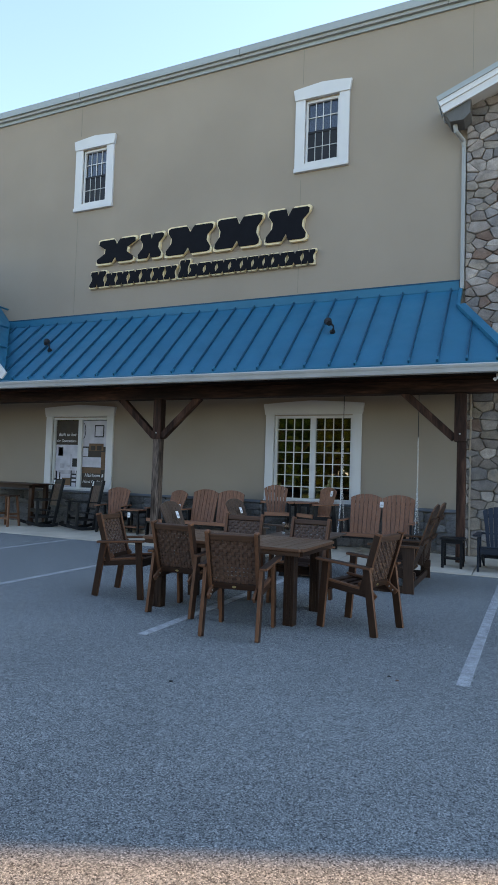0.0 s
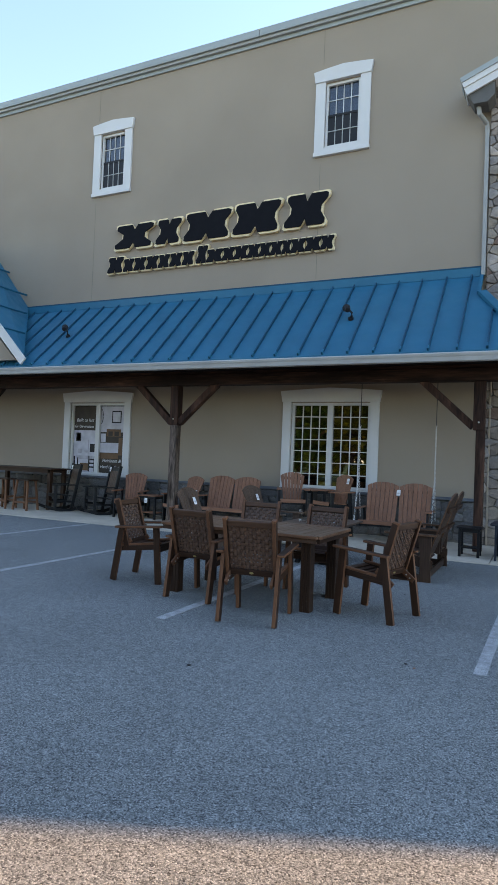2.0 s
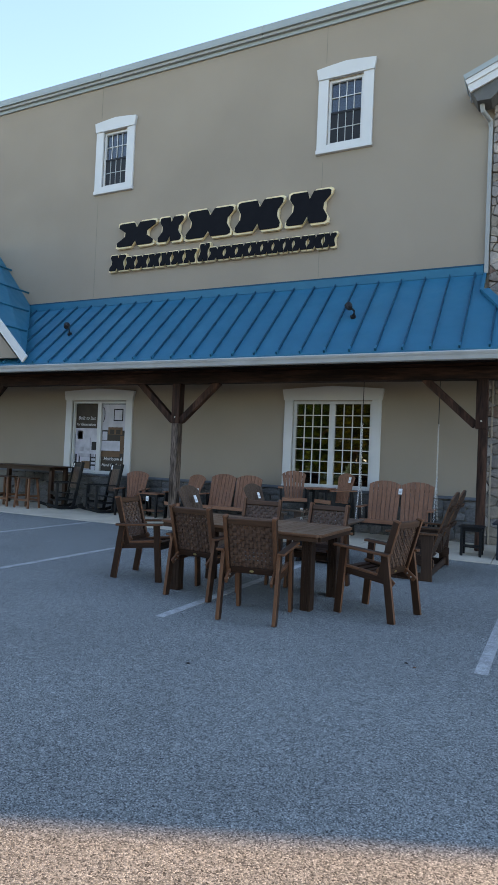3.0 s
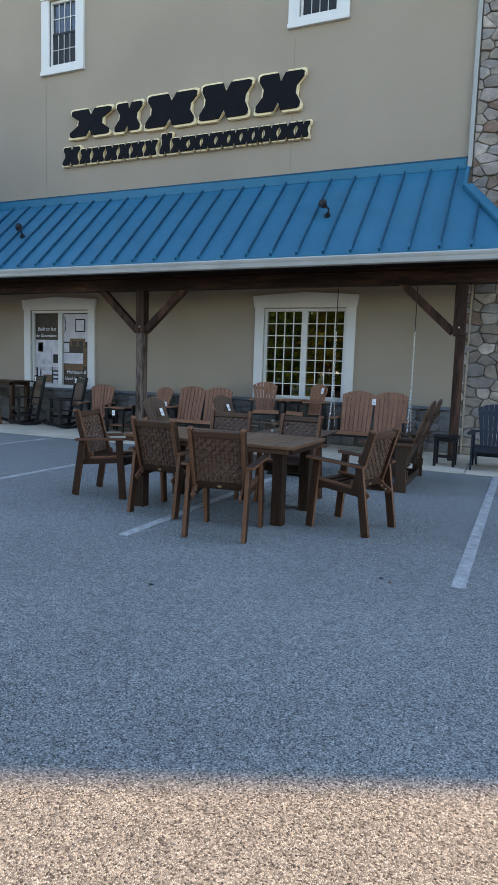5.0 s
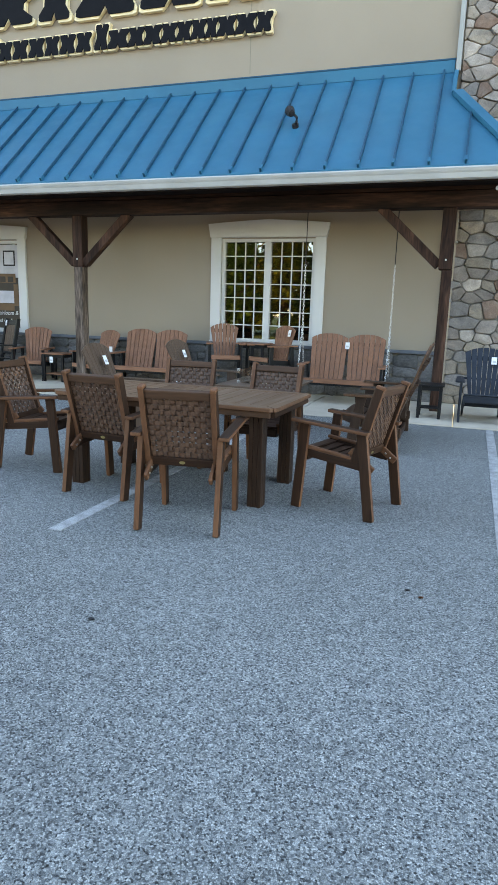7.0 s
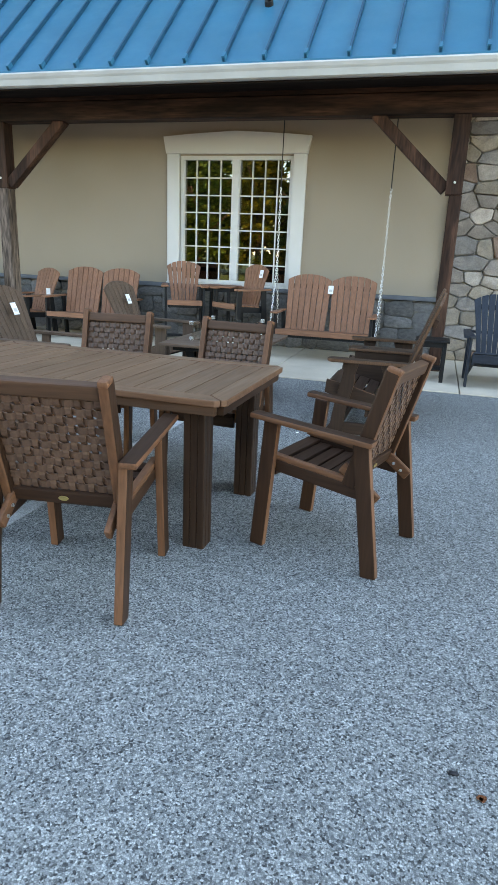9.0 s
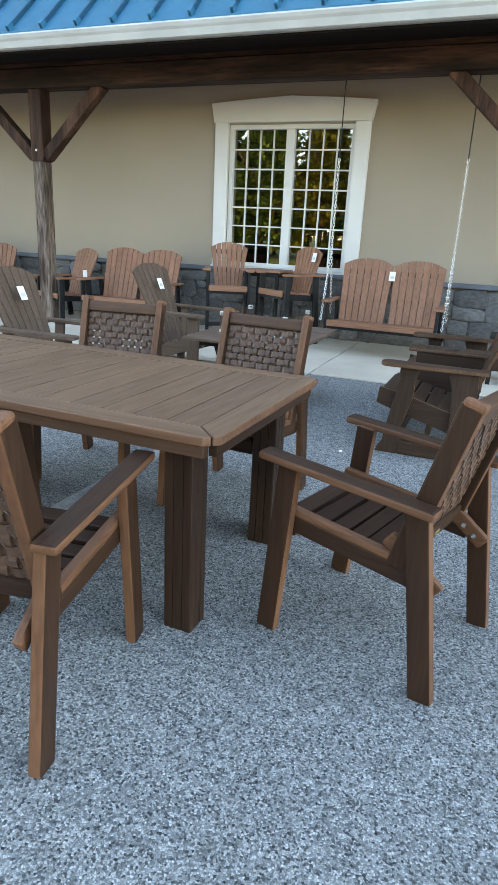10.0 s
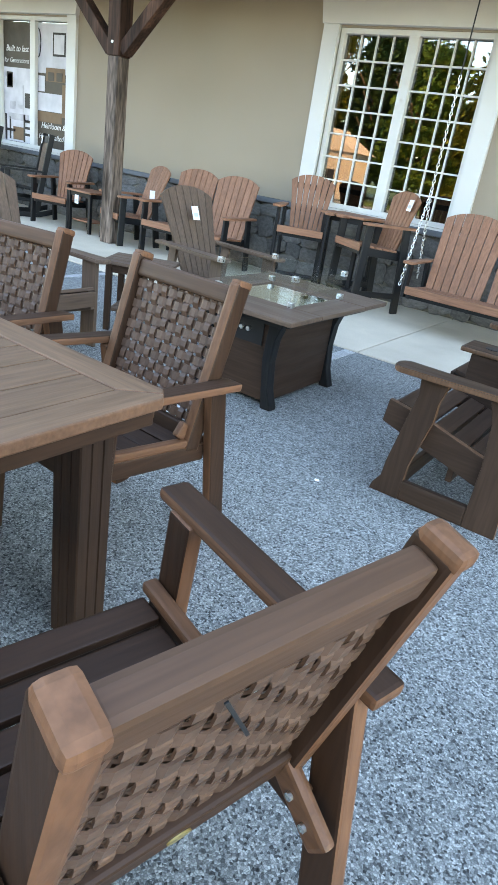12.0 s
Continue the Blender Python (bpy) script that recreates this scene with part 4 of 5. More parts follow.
BROWN = (0.040, 0.0180, 0.0096)
MOCHA = [poly("mocha_poly_%s" % "xyz"[k], BROWN, k) for k in range(3)]
# lighter mocha: warm light on narrow sides and ends, put into the colour
LIT_MOCHA = [poly("mocha_lit_%s" % "xyz"[k], (0.150, 0.066, 0.034), k) for k in range(3)]
# legs far darker than the top: shade under the table is in the colour
LEGWOOD_SHADE = poly("shaded_table_leg_poly", (0.031, 0.0150, 0.0088), 2)
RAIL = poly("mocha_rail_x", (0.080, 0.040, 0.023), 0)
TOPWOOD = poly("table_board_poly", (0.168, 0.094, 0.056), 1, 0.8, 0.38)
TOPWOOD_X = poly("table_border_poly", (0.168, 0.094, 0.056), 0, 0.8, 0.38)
CEDAR = [poly("cedar_poly_%s" % "xyz"[k], (0.262, 0.121, 0.072), k, 0.85) for k in range(3)]
GREYWOOD = [poly("driftwood_poly_%s" % "xyz"[k], (0.105, 0.066, 0.046), k, 0.8) for k in range(3)]
DARKBROWN = [poly("walnut_poly_%s" % "xyz"[k], (0.044, 0.024, 0.0155), k, 0.8) for k in range(3)]
SLATE = [poly("slate_blue_poly_%s" % "xyz"[k], (0.018, 0.024, 0.034), k, 0.85) for k in range(3)]
BLACKS = [poly("black_poly_%s" % "xyz"[k], (0.010, 0.010, 0.011), k, 0.8) for k in range(3)]
STRAP = mat("woven_strap", (0.100, 0.053, 0.034), 0.42, vary=0.15, scale=14, grain=0.12, grain_scale=90, bump=0.1, random_tint=0.12, spec=0.34)
BRIGHT_STEEL = mat("bright_steel", (0.75, 0.78, 0.80), 0.10, 1.0, vary=0.03, scale=5)
BRASS = mat("brass_plate", (0.55, 0.42, 0.18), 0.35, 0.8, vary=0.1, scale=30)
CARD = mat("white_card", (0.80, 0.80, 0.80), 0.6, vary=0.04, scale=20)


def lighten_narrow_sides(ob, material):
    """Paints light onto a board's narrow sawn sides with a paler second material."""
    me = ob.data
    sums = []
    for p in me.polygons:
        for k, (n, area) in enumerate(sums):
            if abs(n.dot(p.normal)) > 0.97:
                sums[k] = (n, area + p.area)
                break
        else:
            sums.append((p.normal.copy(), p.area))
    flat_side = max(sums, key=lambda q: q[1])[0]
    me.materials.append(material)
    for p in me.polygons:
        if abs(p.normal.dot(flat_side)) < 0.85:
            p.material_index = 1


def board(a, b, wide, thick, up, material, parent, name, bevel=0.007):
    return part(name, beam(a, b, wide, thick, up, bevel), material, parent)


def price_tag(parent, x, y, z, turn=0, tilt=0, w=0.075, h=0.115):
    bm = add_box(bmesh.new(), (w, 0.003, h), pose(0, 0, 0), 0.0)
    ob = part("price_tag", bm, CARD, parent, "white hanging price tag")
    ob.matrix_basis = pose(x, y, z, tilt, 0, turn)
    part("tag_print", add_box(bmesh.new(), (w * 0.6, 0.002, h * 0.28), pose(0, -0.0026 if tilt <= 0 else 0.0026, -h * 0.12)), mat_grey, ob)
    return ob


mat_grey = mat("grey_print", (0.52, 0.51, 0.50), 0.6)

# dining chair: faces +y, seat 0.43 high, woven back
BACK_LOW, BACK_HIGH = Vector((0, -0.145, 0.405)), Vector((0, -0.305, 0.967))


def weave_strap(length, width, crossings, phase, thick=0.0046, lift=0.0048, across=False):
    """A flat strap that passes over and under its neighbours; runs along x (or along z when across)."""
    bm = bmesh.new()
    steps = crossings * 4
    rows = []
    for i in range(steps + 1):
        s = -length / 2 + length * i / steps
        o = lift * max(-1.0, min(1.0, 1.5 * math.sin(math.pi * (i / 4.0 + phase))))
        row = []
        for w, d in ((-width / 2, -thick / 2), (width / 2, -thick / 2), (width / 2, thick / 2), (-width / 2, thick / 2)):
            row.append(bm.verts.new((s, o + d, w) if not across else (w, o + d, s)))
        rows.append(row)
    for p, q in zip(rows, rows[1:]):
        for k in range(4):
            bm.faces.new((p[k], p[(k + 1) % 4], q[(k + 1) % 4], q[k]))
    bm.faces.new(rows[0][::-1])
    bm.faces.new(rows[-1])
    bmesh.ops.recalc_face_normals(bm, faces=bm.faces)
    me = bpy.data.meshes.new("strap")
    bm.to_mesh(me)
    bm.free()
    me.materials.append(STRAP)
    return me


def dining_chair():
    ch = thing("dining_chair", "brown plastic lumber dining armchair with a woven strap back", "chair", group="dining chairs round the table")
    for s in (-1, 1):
        x = s * 0.272
        board((x, 0.305, 0.0), (x, 0.250, 0.670), 0.038, 0.076, (0, 1, 0), MOCHA[2], ch, "leg")
        board((x, -0.300, 0.0), (x, -0.205, 0.634), 0.038, 0.076, (0, 1, 0), MOCHA[2], ch, "leg")
        arm = beam((x + s * 0.026, -0.272, 0.644), (x + s * 0.026, 0.345, 0.683), 0.072, 0.028, (0, 0, 1), 0.009)
        part("armrest", arm, MOCHA[1], ch)
        board((x - s * 0.036, 0.285, 0.436), (x - s * 0.036, -0.215, 0.384), 0.030, 0.062, (0, 0, 1), MOCHA[1], ch, "seat_rail")
        cap = beam((x - s * 0.040, 0.305, 0.482), (x - s * 0.040, -0.185, 0.430), 0.036, 0.026, (0, 0, 1), 0.008)
        part("seat_cap", cap, LIT_MOCHA[1], ch)
        bracket = part("bracket", beam((x - s * 0.052, -0.10, 0.492), (x - s * 0.052, -0.282, 0.358), 0.026, 0.058, (0, 0.6, 0.8), 0.010), LIT_MOCHA[1], ch)
        for k in (0.0, 0.040):
            yb, zb = -0.205 - k, 0.412 - k * 0.76
            part("bolt", tube([(x - s * 0.064, yb, zb), (x - s * 0.071, yb, zb)], 0.008, 8), STEEL, bracket)
        up_ = part("back_post", beam(Vector((s * 0.233, 0, 0)) + BACK_LOW, Vector((s * 0.238, 0, 0)) + BACK_HIGH, 0.041, 0.068, (0, 1, 0), 0.009), MOCHA[2], ch)
        tip = BACK_HIGH + Vector((s * 0.238, -0.004, -0.002))
        bm = add_box(bmesh.new(), (0.042, 0.069, 0.030), Matrix.Translation(tip) @ Euler((radians(13.3), 0, 0)).to_matrix().to_4x4(), 0.011)
        part("post_end", bm, LIT_MOCHA[2], up_)
    # seat boards dip to the middle
    for k in range(6):
        y = 0.258 - k * 0.0745
        z = 0.462 - 0.050 * math.sin(math.pi * (k + 0.6) / 7.2)
        t = 5 - k * 3.2
        part("seat_board", add_box(bmesh.new(), (0.428, 0.0705, 0.022), pose(0, y, z, t, 0, 0), 0.005), MOCHA[0], ch)
    part("front_rail", add_box(bmesh.new(), (0.43, 0.026, 0.070), pose(0, 0.262, 0.400), 0.006), MOCHA[0], ch)
    d = (BACK_HIGH - BACK_LOW).normalized()
    nrm = Vector((0, d.z, -d.y))
    tilt = math.degrees(math.atan2(-d.y, d.z))

    def on_back(v):
        return BACK_LOW + d * v

    top = on_back(0.540)
    part("top_rail", add_box(bmesh.new(), (0.436, 0.045, 0.062), Matrix.Translation(top) @ Euler((radians(tilt), 0, 0)).to_matrix().to_4x4(), 0.010), RAIL, ch)
    low = on_back(0.055)
    rail = part("bottom_rail", add_box(bmesh.new(), (0.436, 0.040, 0.060), Matrix.Translation(low) @ Euler((radians(tilt), 0, 0)).to_matrix().to_4x4(), 0.008), MOCHA[0], ch)
    bm = bmesh.new()
    bmesh.ops.create_cone(bm, cap_ends=True, segments=20, radius1=0.011, radius2=0.011, depth=0.003)
    bmesh.ops.transform(bm, matrix=Matrix.Translation(low - nrm * 0.0215) @ Euler((radians(90 + tilt), 0, 0)).to_matrix().to_4x4() @ Matrix.Diagonal((1.9, 1, 1, 1)), verts=bm.verts)
    part("maker_plate", bm, BRASS, rail, "small oval brass plate")
    rows, cols = 11, 11
    h0, h1, wide = 0.087, 0.505, 0.432
    ph, pw = (h1 - h0) / rows, wide / cols
    across = {k: weave_strap(wide + 0.01, ph * 0.77, cols, k) for k in (0, 1)}
    updown = {k: weave_strap(h1 - h0 + 0.01, pw * 0.62, rows, k, across=True) for k in (0, 1)}
    turn = Euler((radians(tilt), 0, 0)).to_matrix().to_4x4()
    for j in range(rows):
        ob = new("strap", across[j % 2])
        ob.parent = ch
        ob.matrix_basis = Matrix.Translation(on_back(h0 + ph * (j + 0.5))) @ turn
    for i in range(cols):
        ob = new("strap", updown[(i + 1) % 2])
        ob.parent = ch
        ob.matrix_basis = Matrix.Translation(on_back((h0 + h1) / 2) + Vector((-wide / 2 + pw * (i + 0.5), 0, 0))) @ turn
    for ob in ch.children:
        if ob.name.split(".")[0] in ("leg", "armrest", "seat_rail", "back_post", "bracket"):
            lighten_narrow_sides(ob, LIT_MOCHA[1 if ob.name.startswith(("armrest", "seat_rail")) else 2])
    return ch


# dining table: top 1.91 by 1.055 m
TX0, TX1, TY0, TY1, TZ = 1.557, 3.487, -7.180, -6.135, 0.783
table = thing("dining_table", "large brown plastic lumber dining table with a bordered plank top", "table", pose(2.507, -6.629, 0, 0, 0, -1.7))
hw, hd, bw, ch_ = (TX1 - TX0) / 2, (TY1 - TY0) / 2, 0.105, 0.045


def border(pts):
    bm = bmesh.new()
    f = bm.faces.new([bm.verts.new((x, y, TZ - 0.032)) for x, y in pts])
    r = bmesh.ops.extrude_face_region(bm, geom=[f])
    bmesh.ops.translate(bm, vec=(0, 0, 0.032), verts=[v for v in r["geom"] if isinstance(v, bmesh.types.BMVert)])
    bmesh.ops.recalc_face_normals(bm, faces=bm.faces)
    bmesh.ops.bevel(bm, geom=bm.edges, offset=0.006, segments=3, affect="EDGES", profile=0.6)
    return bm


gp = 0.0015
for sy in (-1, 1):
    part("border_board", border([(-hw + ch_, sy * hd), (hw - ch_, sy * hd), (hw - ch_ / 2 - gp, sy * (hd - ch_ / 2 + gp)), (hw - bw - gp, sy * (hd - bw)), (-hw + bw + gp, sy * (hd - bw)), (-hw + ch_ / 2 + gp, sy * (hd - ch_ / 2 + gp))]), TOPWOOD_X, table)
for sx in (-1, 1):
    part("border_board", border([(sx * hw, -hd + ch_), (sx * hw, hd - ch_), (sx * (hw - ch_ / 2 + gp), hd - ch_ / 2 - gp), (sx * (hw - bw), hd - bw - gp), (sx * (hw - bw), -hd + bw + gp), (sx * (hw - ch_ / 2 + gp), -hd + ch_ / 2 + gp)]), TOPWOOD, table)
# rim light round the table top, painted as a paler edge
TOP_LIT_EDGE = poly("table_lit_edge", (0.150, 0.072, 0.040), 0)
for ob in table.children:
    lighten_narrow_sides(ob, TOP_LIT_EDGE)
n_planks = 13
pw_ = (2 * hw - 2 * bw) / n_planks
for k in range(n_planks):
    x = -hw + bw + pw_ * (k + 0.5)
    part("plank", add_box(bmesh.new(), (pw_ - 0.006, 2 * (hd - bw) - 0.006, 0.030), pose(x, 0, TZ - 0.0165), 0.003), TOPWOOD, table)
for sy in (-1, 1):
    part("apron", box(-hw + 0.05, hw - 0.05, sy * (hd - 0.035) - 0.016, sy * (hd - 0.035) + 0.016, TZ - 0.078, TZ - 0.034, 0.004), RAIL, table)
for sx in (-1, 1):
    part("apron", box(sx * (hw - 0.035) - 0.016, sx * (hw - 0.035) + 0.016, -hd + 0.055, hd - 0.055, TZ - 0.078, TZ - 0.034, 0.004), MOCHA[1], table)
for sx in (-1, 1):
    for sy in (-1, 1):
        lx, ly = sx * (hw - 0.175), sy * (hd - 0.140)
        bm = bmesh.new()
        ring = []
        for qx, qy, ux, uy in ((-1, -1, 1, 0), (1, -1, 0, 1), (1, 1, -1, 0), (-1, 1, 0, -1)):
            cx_, cy_ = lx + qx * 0.055, ly + qy * 0.055
            for s0, g in ((0.004, 0), (0.033, 0), (0.036, 1), (0.039, 0), (0.071, 0), (0.074, 1), (0.077, 0), (0.106, 0)):
                ring.append((cx_ + ux * s0 - uy * g * 0.005, cy_ + uy * s0 + ux * g * 0.005))
        f = bm.faces.new([bm.verts.new((x, y, 0)) for x, y in ring])
        r = bmesh.ops.extrude_face_region(bm, geom=[f])
        bmesh.ops.translate(bm, vec=(0, 0, TZ - 0.036), verts=[v for v in r["geom"] if isinstance(v, bmesh.types.BMVert)])
        bmesh.ops.recalc_face_normals(bm, faces=bm.faces)
        part("leg", bm, LEGWOOD_SHADE, table)

first = dining_chair()
for x, y, rz in ((2.945, -7.530, 8), (2.065, -7.02, -4), (1.025, -6.60, -83), (3.940, -6.738, 74.3), (2.99, -5.865, 176), (2.135, -5.87, 187)):
    if first.location.length < 0.01:
        first.matrix_basis = pose(x, y, 0, 0, 0, rz)
        continue
    c = copy_thing(first, pose(x, y, 0, 0, 0, rz))
    if rz == 74.3:
        tie = part("cable_tie", beam((-0.068, -0.294, 0.868), (0.004, -0.266, 0.748), 0.0055, 0.0025, (0, 1, 0.35), 0.0006), BLACK_METAL, c, "thin black plastic cable tie")


def fan_slats(parent, width_low, width_top, height, count, base, tilt, material, x0=0.0, drop=0.09, thick=0.022, gap=0.008, turn=0.0):
    """A fan of tapered back boards whose tops follow an arc; leans back by tilt degrees."""
    m = Matrix.Translation((x0, base[0], base[1])) @ Euler((radians(tilt), 0, 0)).to_matrix().to_4x4()
    for i in range(count):
        a0, a1 = i / count, (i + 1) / count
        lo0, lo1 = -width_low / 2 + width_low * a0 + gap / 2, -width_low / 2 + width_low * a1 - gap / 2
        hi0, hi1 = -width_top / 2 + width_top * a0 + gap / 2, -width_top / 2 + width_top * a1 - gap / 2

        def top(u):
            q = abs(2 * u / width_top)
            return height - drop * q ** 2.4

        def at(k, v):
            return (lo0 + (hi0 - lo0) * v / height if k == 0 else lo1 + (hi1 - lo1) * v / height, v)

        pts = [(lo0, 0), (lo1, 0), (lo1 + (hi1 - lo1) * 0.55, height * 0.55), (hi1, top(hi1))]
        pts += [(hi1 + (hi0 - hi1) * k, top(hi1 + (hi0 - hi1) * k)) for k in (0.33, 0.67)]
        pts += [(hi0, top(hi0)), (lo0 + (hi0 - lo0) * 0.55, height * 0.55)]
        bm = extrude_outline(pts, -thick, 0.003)
        bmesh.ops.transform(bm, matrix=m, verts=bm.verts)
        part("back_slat", bm, material, parent)


def arm_board(parent, x, s, y0, y1, z, wide, material, drop=0.0):
    """A flat arm with a rounded, widened front end."""
    pts = []
    for k in range(9):
        a = -math.pi / 2 + math.pi * k / 8
        pts.append((wide * 0.5 * math.sin(a), y1 - wide * 0.35 + wide * 0.35 * math.cos(a)))
    pts += [(wide * 0.42, (y0 + y1) / 2), (wide * 0.33, y0), (-wide * 0.33, y0), (-wide * 0.42, (y0 + y1) / 2)]
    bm = bmesh.new()
    f = bm.faces.new([bm.verts.new((x + px, py, z + drop * (y1 - py) / (y1 - y0))) for px, py in pts[::-1]])
    r = bmesh.ops.extrude_face_region(bm, geom=[f])
    bmesh.ops.translate(bm, vec=(0, 0, -0.026), verts=[v for v in r["geom"] if isinstance(v, bmesh.types.BMVert)])
    bmesh.ops.recalc_face_normals(bm, faces=bm.faces)
    bmesh.ops.bevel(bm, geom=bm.edges, offset=0.005, segments=2, affect="EDGES")
    return part("armrest", bm, material, parent)


def adirondack(name, label, slat, frame_, m, group=""):
    """A low garden chair facing +y: sloping seat, fanned back, wide arms."""
    ch = thing(name, label, "chair", m, group)
    for s in (-1, 1):
        board((s * 0.315, 0.285, 0.0), (s * 0.315, 0.285, 0.575), 0.030, 0.135, (0, 1, 0), frame_[2], ch, "front_leg")
        board((s * 0.265, 0.360, 0.335), (s * 0.265, -0.52, 0.055), 0.030, 0.125, (0, 0, 1), frame_[1], ch, "side_rail")
        board((s * 0.315, -0.30, 0.0), (s * 0.315, -0.24, 0.575), 0.030, 0.09, (0, 1, 0), frame_[2], ch, "rear_leg")
        arm_board(ch, s * 0.335, s, -0.42, 0.42, 0.602, 0.135, slat[1])
    for k in range(6):
        y = 0.335 - k * 0.098
        part("seat_slat", add_box(bmesh.new(), (0.545, 0.086, 0.022), pose(0, y, 0.402 - k * 0.0315, 17, 0, 0), 0.005), slat[0], ch)
    part("front_apron", add_box(bmesh.new(), (0.56, 0.024, 0.10), pose(0, 0.375, 0.345), 0.006), slat[0], ch)
    fan_slats(ch, 0.40, 0.60, 0.86, 7, (-0.165, 0.255), 24, slat[2])
    part("back_brace", add_box(bmesh.new(), (0.62, 0.05, 0.03), pose(0, -0.375, 0.580, 0, 0, 0), 0.005), frame_[0], ch)
    part("back_brace", add_box(bmesh.new(), (0.44, 0.03, 0.06), pose(0, -0.475, 0.88, 24, 0, 0), 0.005), frame_[0], ch)
    part("rear_rail", add_box(bmesh.new(), (0.56, 0.03, 0.08), pose(0, -0.30, 0.20), 0.005), frame_[0], ch)
    return ch


def fan_seat(name, label, category, m, seats, slat, frame_, seat_z=0.40, back_h=0.74, seat_w=0.54, tilt=16, legs=True, arm_z=0.24, foot=False, group=""):
    """An upright seat facing +y for one or two, with fanned backs, boards of one colour and a frame of another."""
    ch = thing(name, label, category, m, group)
    w = seats * seat_w + (0.06 if seats > 1 else 0.0)
    hx = w / 2 + 0.03
    for k in range(5):
        y = 0.245 - k * 0.094
        part("seat_slat", add_box(bmesh.new(), (w, 0.084, 0.022), pose(0, y, seat_z - 0.008 - 0.006 * k, 4, 0, 0), 0.005), slat[0], ch)
    part("front_apron", add_box(bmesh.new(), (w + 0.02, 0.024, 0.075), pose(0, 0.300, seat_z - 0.022), 0.007), slat[0], ch)
    part("front_rail", add_box(bmesh.new(), (w, 0.028, 0.055), pose(0, 0.270, seat_z - 0.068), 0.004), frame_[0], ch)
    part("back_rail", add_box(bmesh.new(), (w, 0.030, 0.075), pose(0, -0.215, seat_z - 0.06), 0.004), frame_[0], ch)
    for s in ((-1, 1) if seats == 1 else (-1, 0, 1)):
        board((s * (w / 2 - 0.03), 0.29, seat_z - 0.06), (s * (w / 2 - 0.03), -0.27, seat_z - 0.09), 0.030, 0.08, (0, 0, 1), frame_[1], ch, "side_rail")
    for s in (-1, 1):
        low = 0.0 if legs else seat_z - 0.10
        board((s * hx, 0.255, low), (s * hx, 0.235, seat_z + arm_z - 0.02), 0.034, 0.085, (0, 1, 0), frame_[2], ch, "front_leg" if legs else "arm_post")
        board((s * hx, -0.285, low), (s * hx, -0.215, seat_z + arm_z - 0.02), 0.034, 0.085, (0, 1, 0), frame_[2], ch, "rear_leg" if legs else "arm_post")
        arm_board(ch, s * (hx + 0.012), s, -0.33, 0.325, seat_z + arm_z + 0.006, 0.115, slat[1])
    if foot:
        part("foot_rail", add_box(bmesh.new(), (w + 0.02, 0.085, 0.028), pose(0, 0.29, 0.19), 0.005), frame_[0], ch)
        for s in (-1, 1):
            board((s * hx, 0.25, 0.19), (s * hx, -0.28, 0.19), 0.028, 0.06, (0, 0, 1), frame_[1], ch, "stretcher")
    for i in range(seats):
        x0 = (i - (seats - 1) / 2) * (seat_w + 0.045)
        fan_slats(ch, seat_w * (0.97 if seats > 1 else 0.76), seat_w * (1.07 if seats > 1 else 1.06), back_h, 7, (-0.185, seat_z - 0.03), tilt, slat[2], x0, 0.085)
        for v in (0.36 * back_h, 0.78 * back_h):
            part("back_brace", add_box(bmesh.new(), (seat_w * (0.78 + 0.25 * v), 0.026, 0.06), pose(x0, -0.185 - math.sin(radians(tilt)) * v - 0.038, seat_z - 0.03 + math.cos(radians(tilt)) * v, tilt, 0, 0), 0.004), frame_[0], ch)
    return ch


def side_table(name, label, m, w, d, h, top, frame_, shelf=True):
    t = thing(name, label, "table", m)
    n = 4
    for k in range(n):
        part("top_board", add_box(bmesh.new(), (w, d / n - 0.004, 0.024), pose(0, -d / 2 + d / n * (k + 0.5), h - 0.012), 0.004), top[0], t)
    for sx in (-1, 1):
        for sy in (-1, 1):
            part("leg", add_box(bmesh.new(), (0.045, 0.045, h - 0.024), pose(sx * (w / 2 - 0.05), sy * (d / 2 - 0.05), (h - 0.024) / 2), 0.005), frame_[2], t)
    for sy in (-1, 1):
        part("apron", add_box(bmesh.new(), (w - 0.145, 0.024, 0.06), pose(0, sy * (d / 2 - 0.05), h - 0.056), 0.004), frame_[0], t)
    for sx in (-1, 1):
        part("apron", add_box(bmesh.new(), (0.024, d - 0.145, 0.06), pose(sx * (w / 2 - 0.05), 0, h - 0.056), 0.004), frame_[1], t)
    if shelf:
        for k in range(3):
            part("shelf_board", add_box(bmesh.new(), (w - 0.10, (d - 0.15) / 3 - 0.006, 0.022), pose(0, (k - 1) * (d - 0.15) / 3, 0.15), 0.004), top[0], t)
    return t


# ---- round the fire table ----
g1 = adirondack("garden_chair", "grey brown plastic lumber garden chair with a fanned back", GREYWOOD, GREYWOOD, pose(1.14, -2.896, 0, 0, 0, -97), "grey garden chairs by the fire table")
price_tag(g1, 0.02, -0.335, 0.84, 0, 24)
g2 = adirondack("garden_chair", "grey brown plastic lumber garden chair with a fanned back", GREYWOOD, GREYWOOD, pose(0.916, -4.697, 0, 0, 0, -90), "grey garden chairs by the fire table")
price_tag(g2, 0.02, -0.335, 0.84, 0, 24)
st = side_table("side_table", "grey brown plastic lumber side table with a shelf", pose(1.06, -3.75, 0, 0, 0, 30), 0.50, 0.44, 0.52, GREYWOOD, DARKBROWN)
leaflet = part("leaflet", add_box(bmesh.new(), (0.15, 0.10, 0.003), pose(1.12, -3.75, 0.5225, 0, 0, 20)), CARD)
tagged(leaflet, "white paper leaflet lying on the side table", "leaflet")

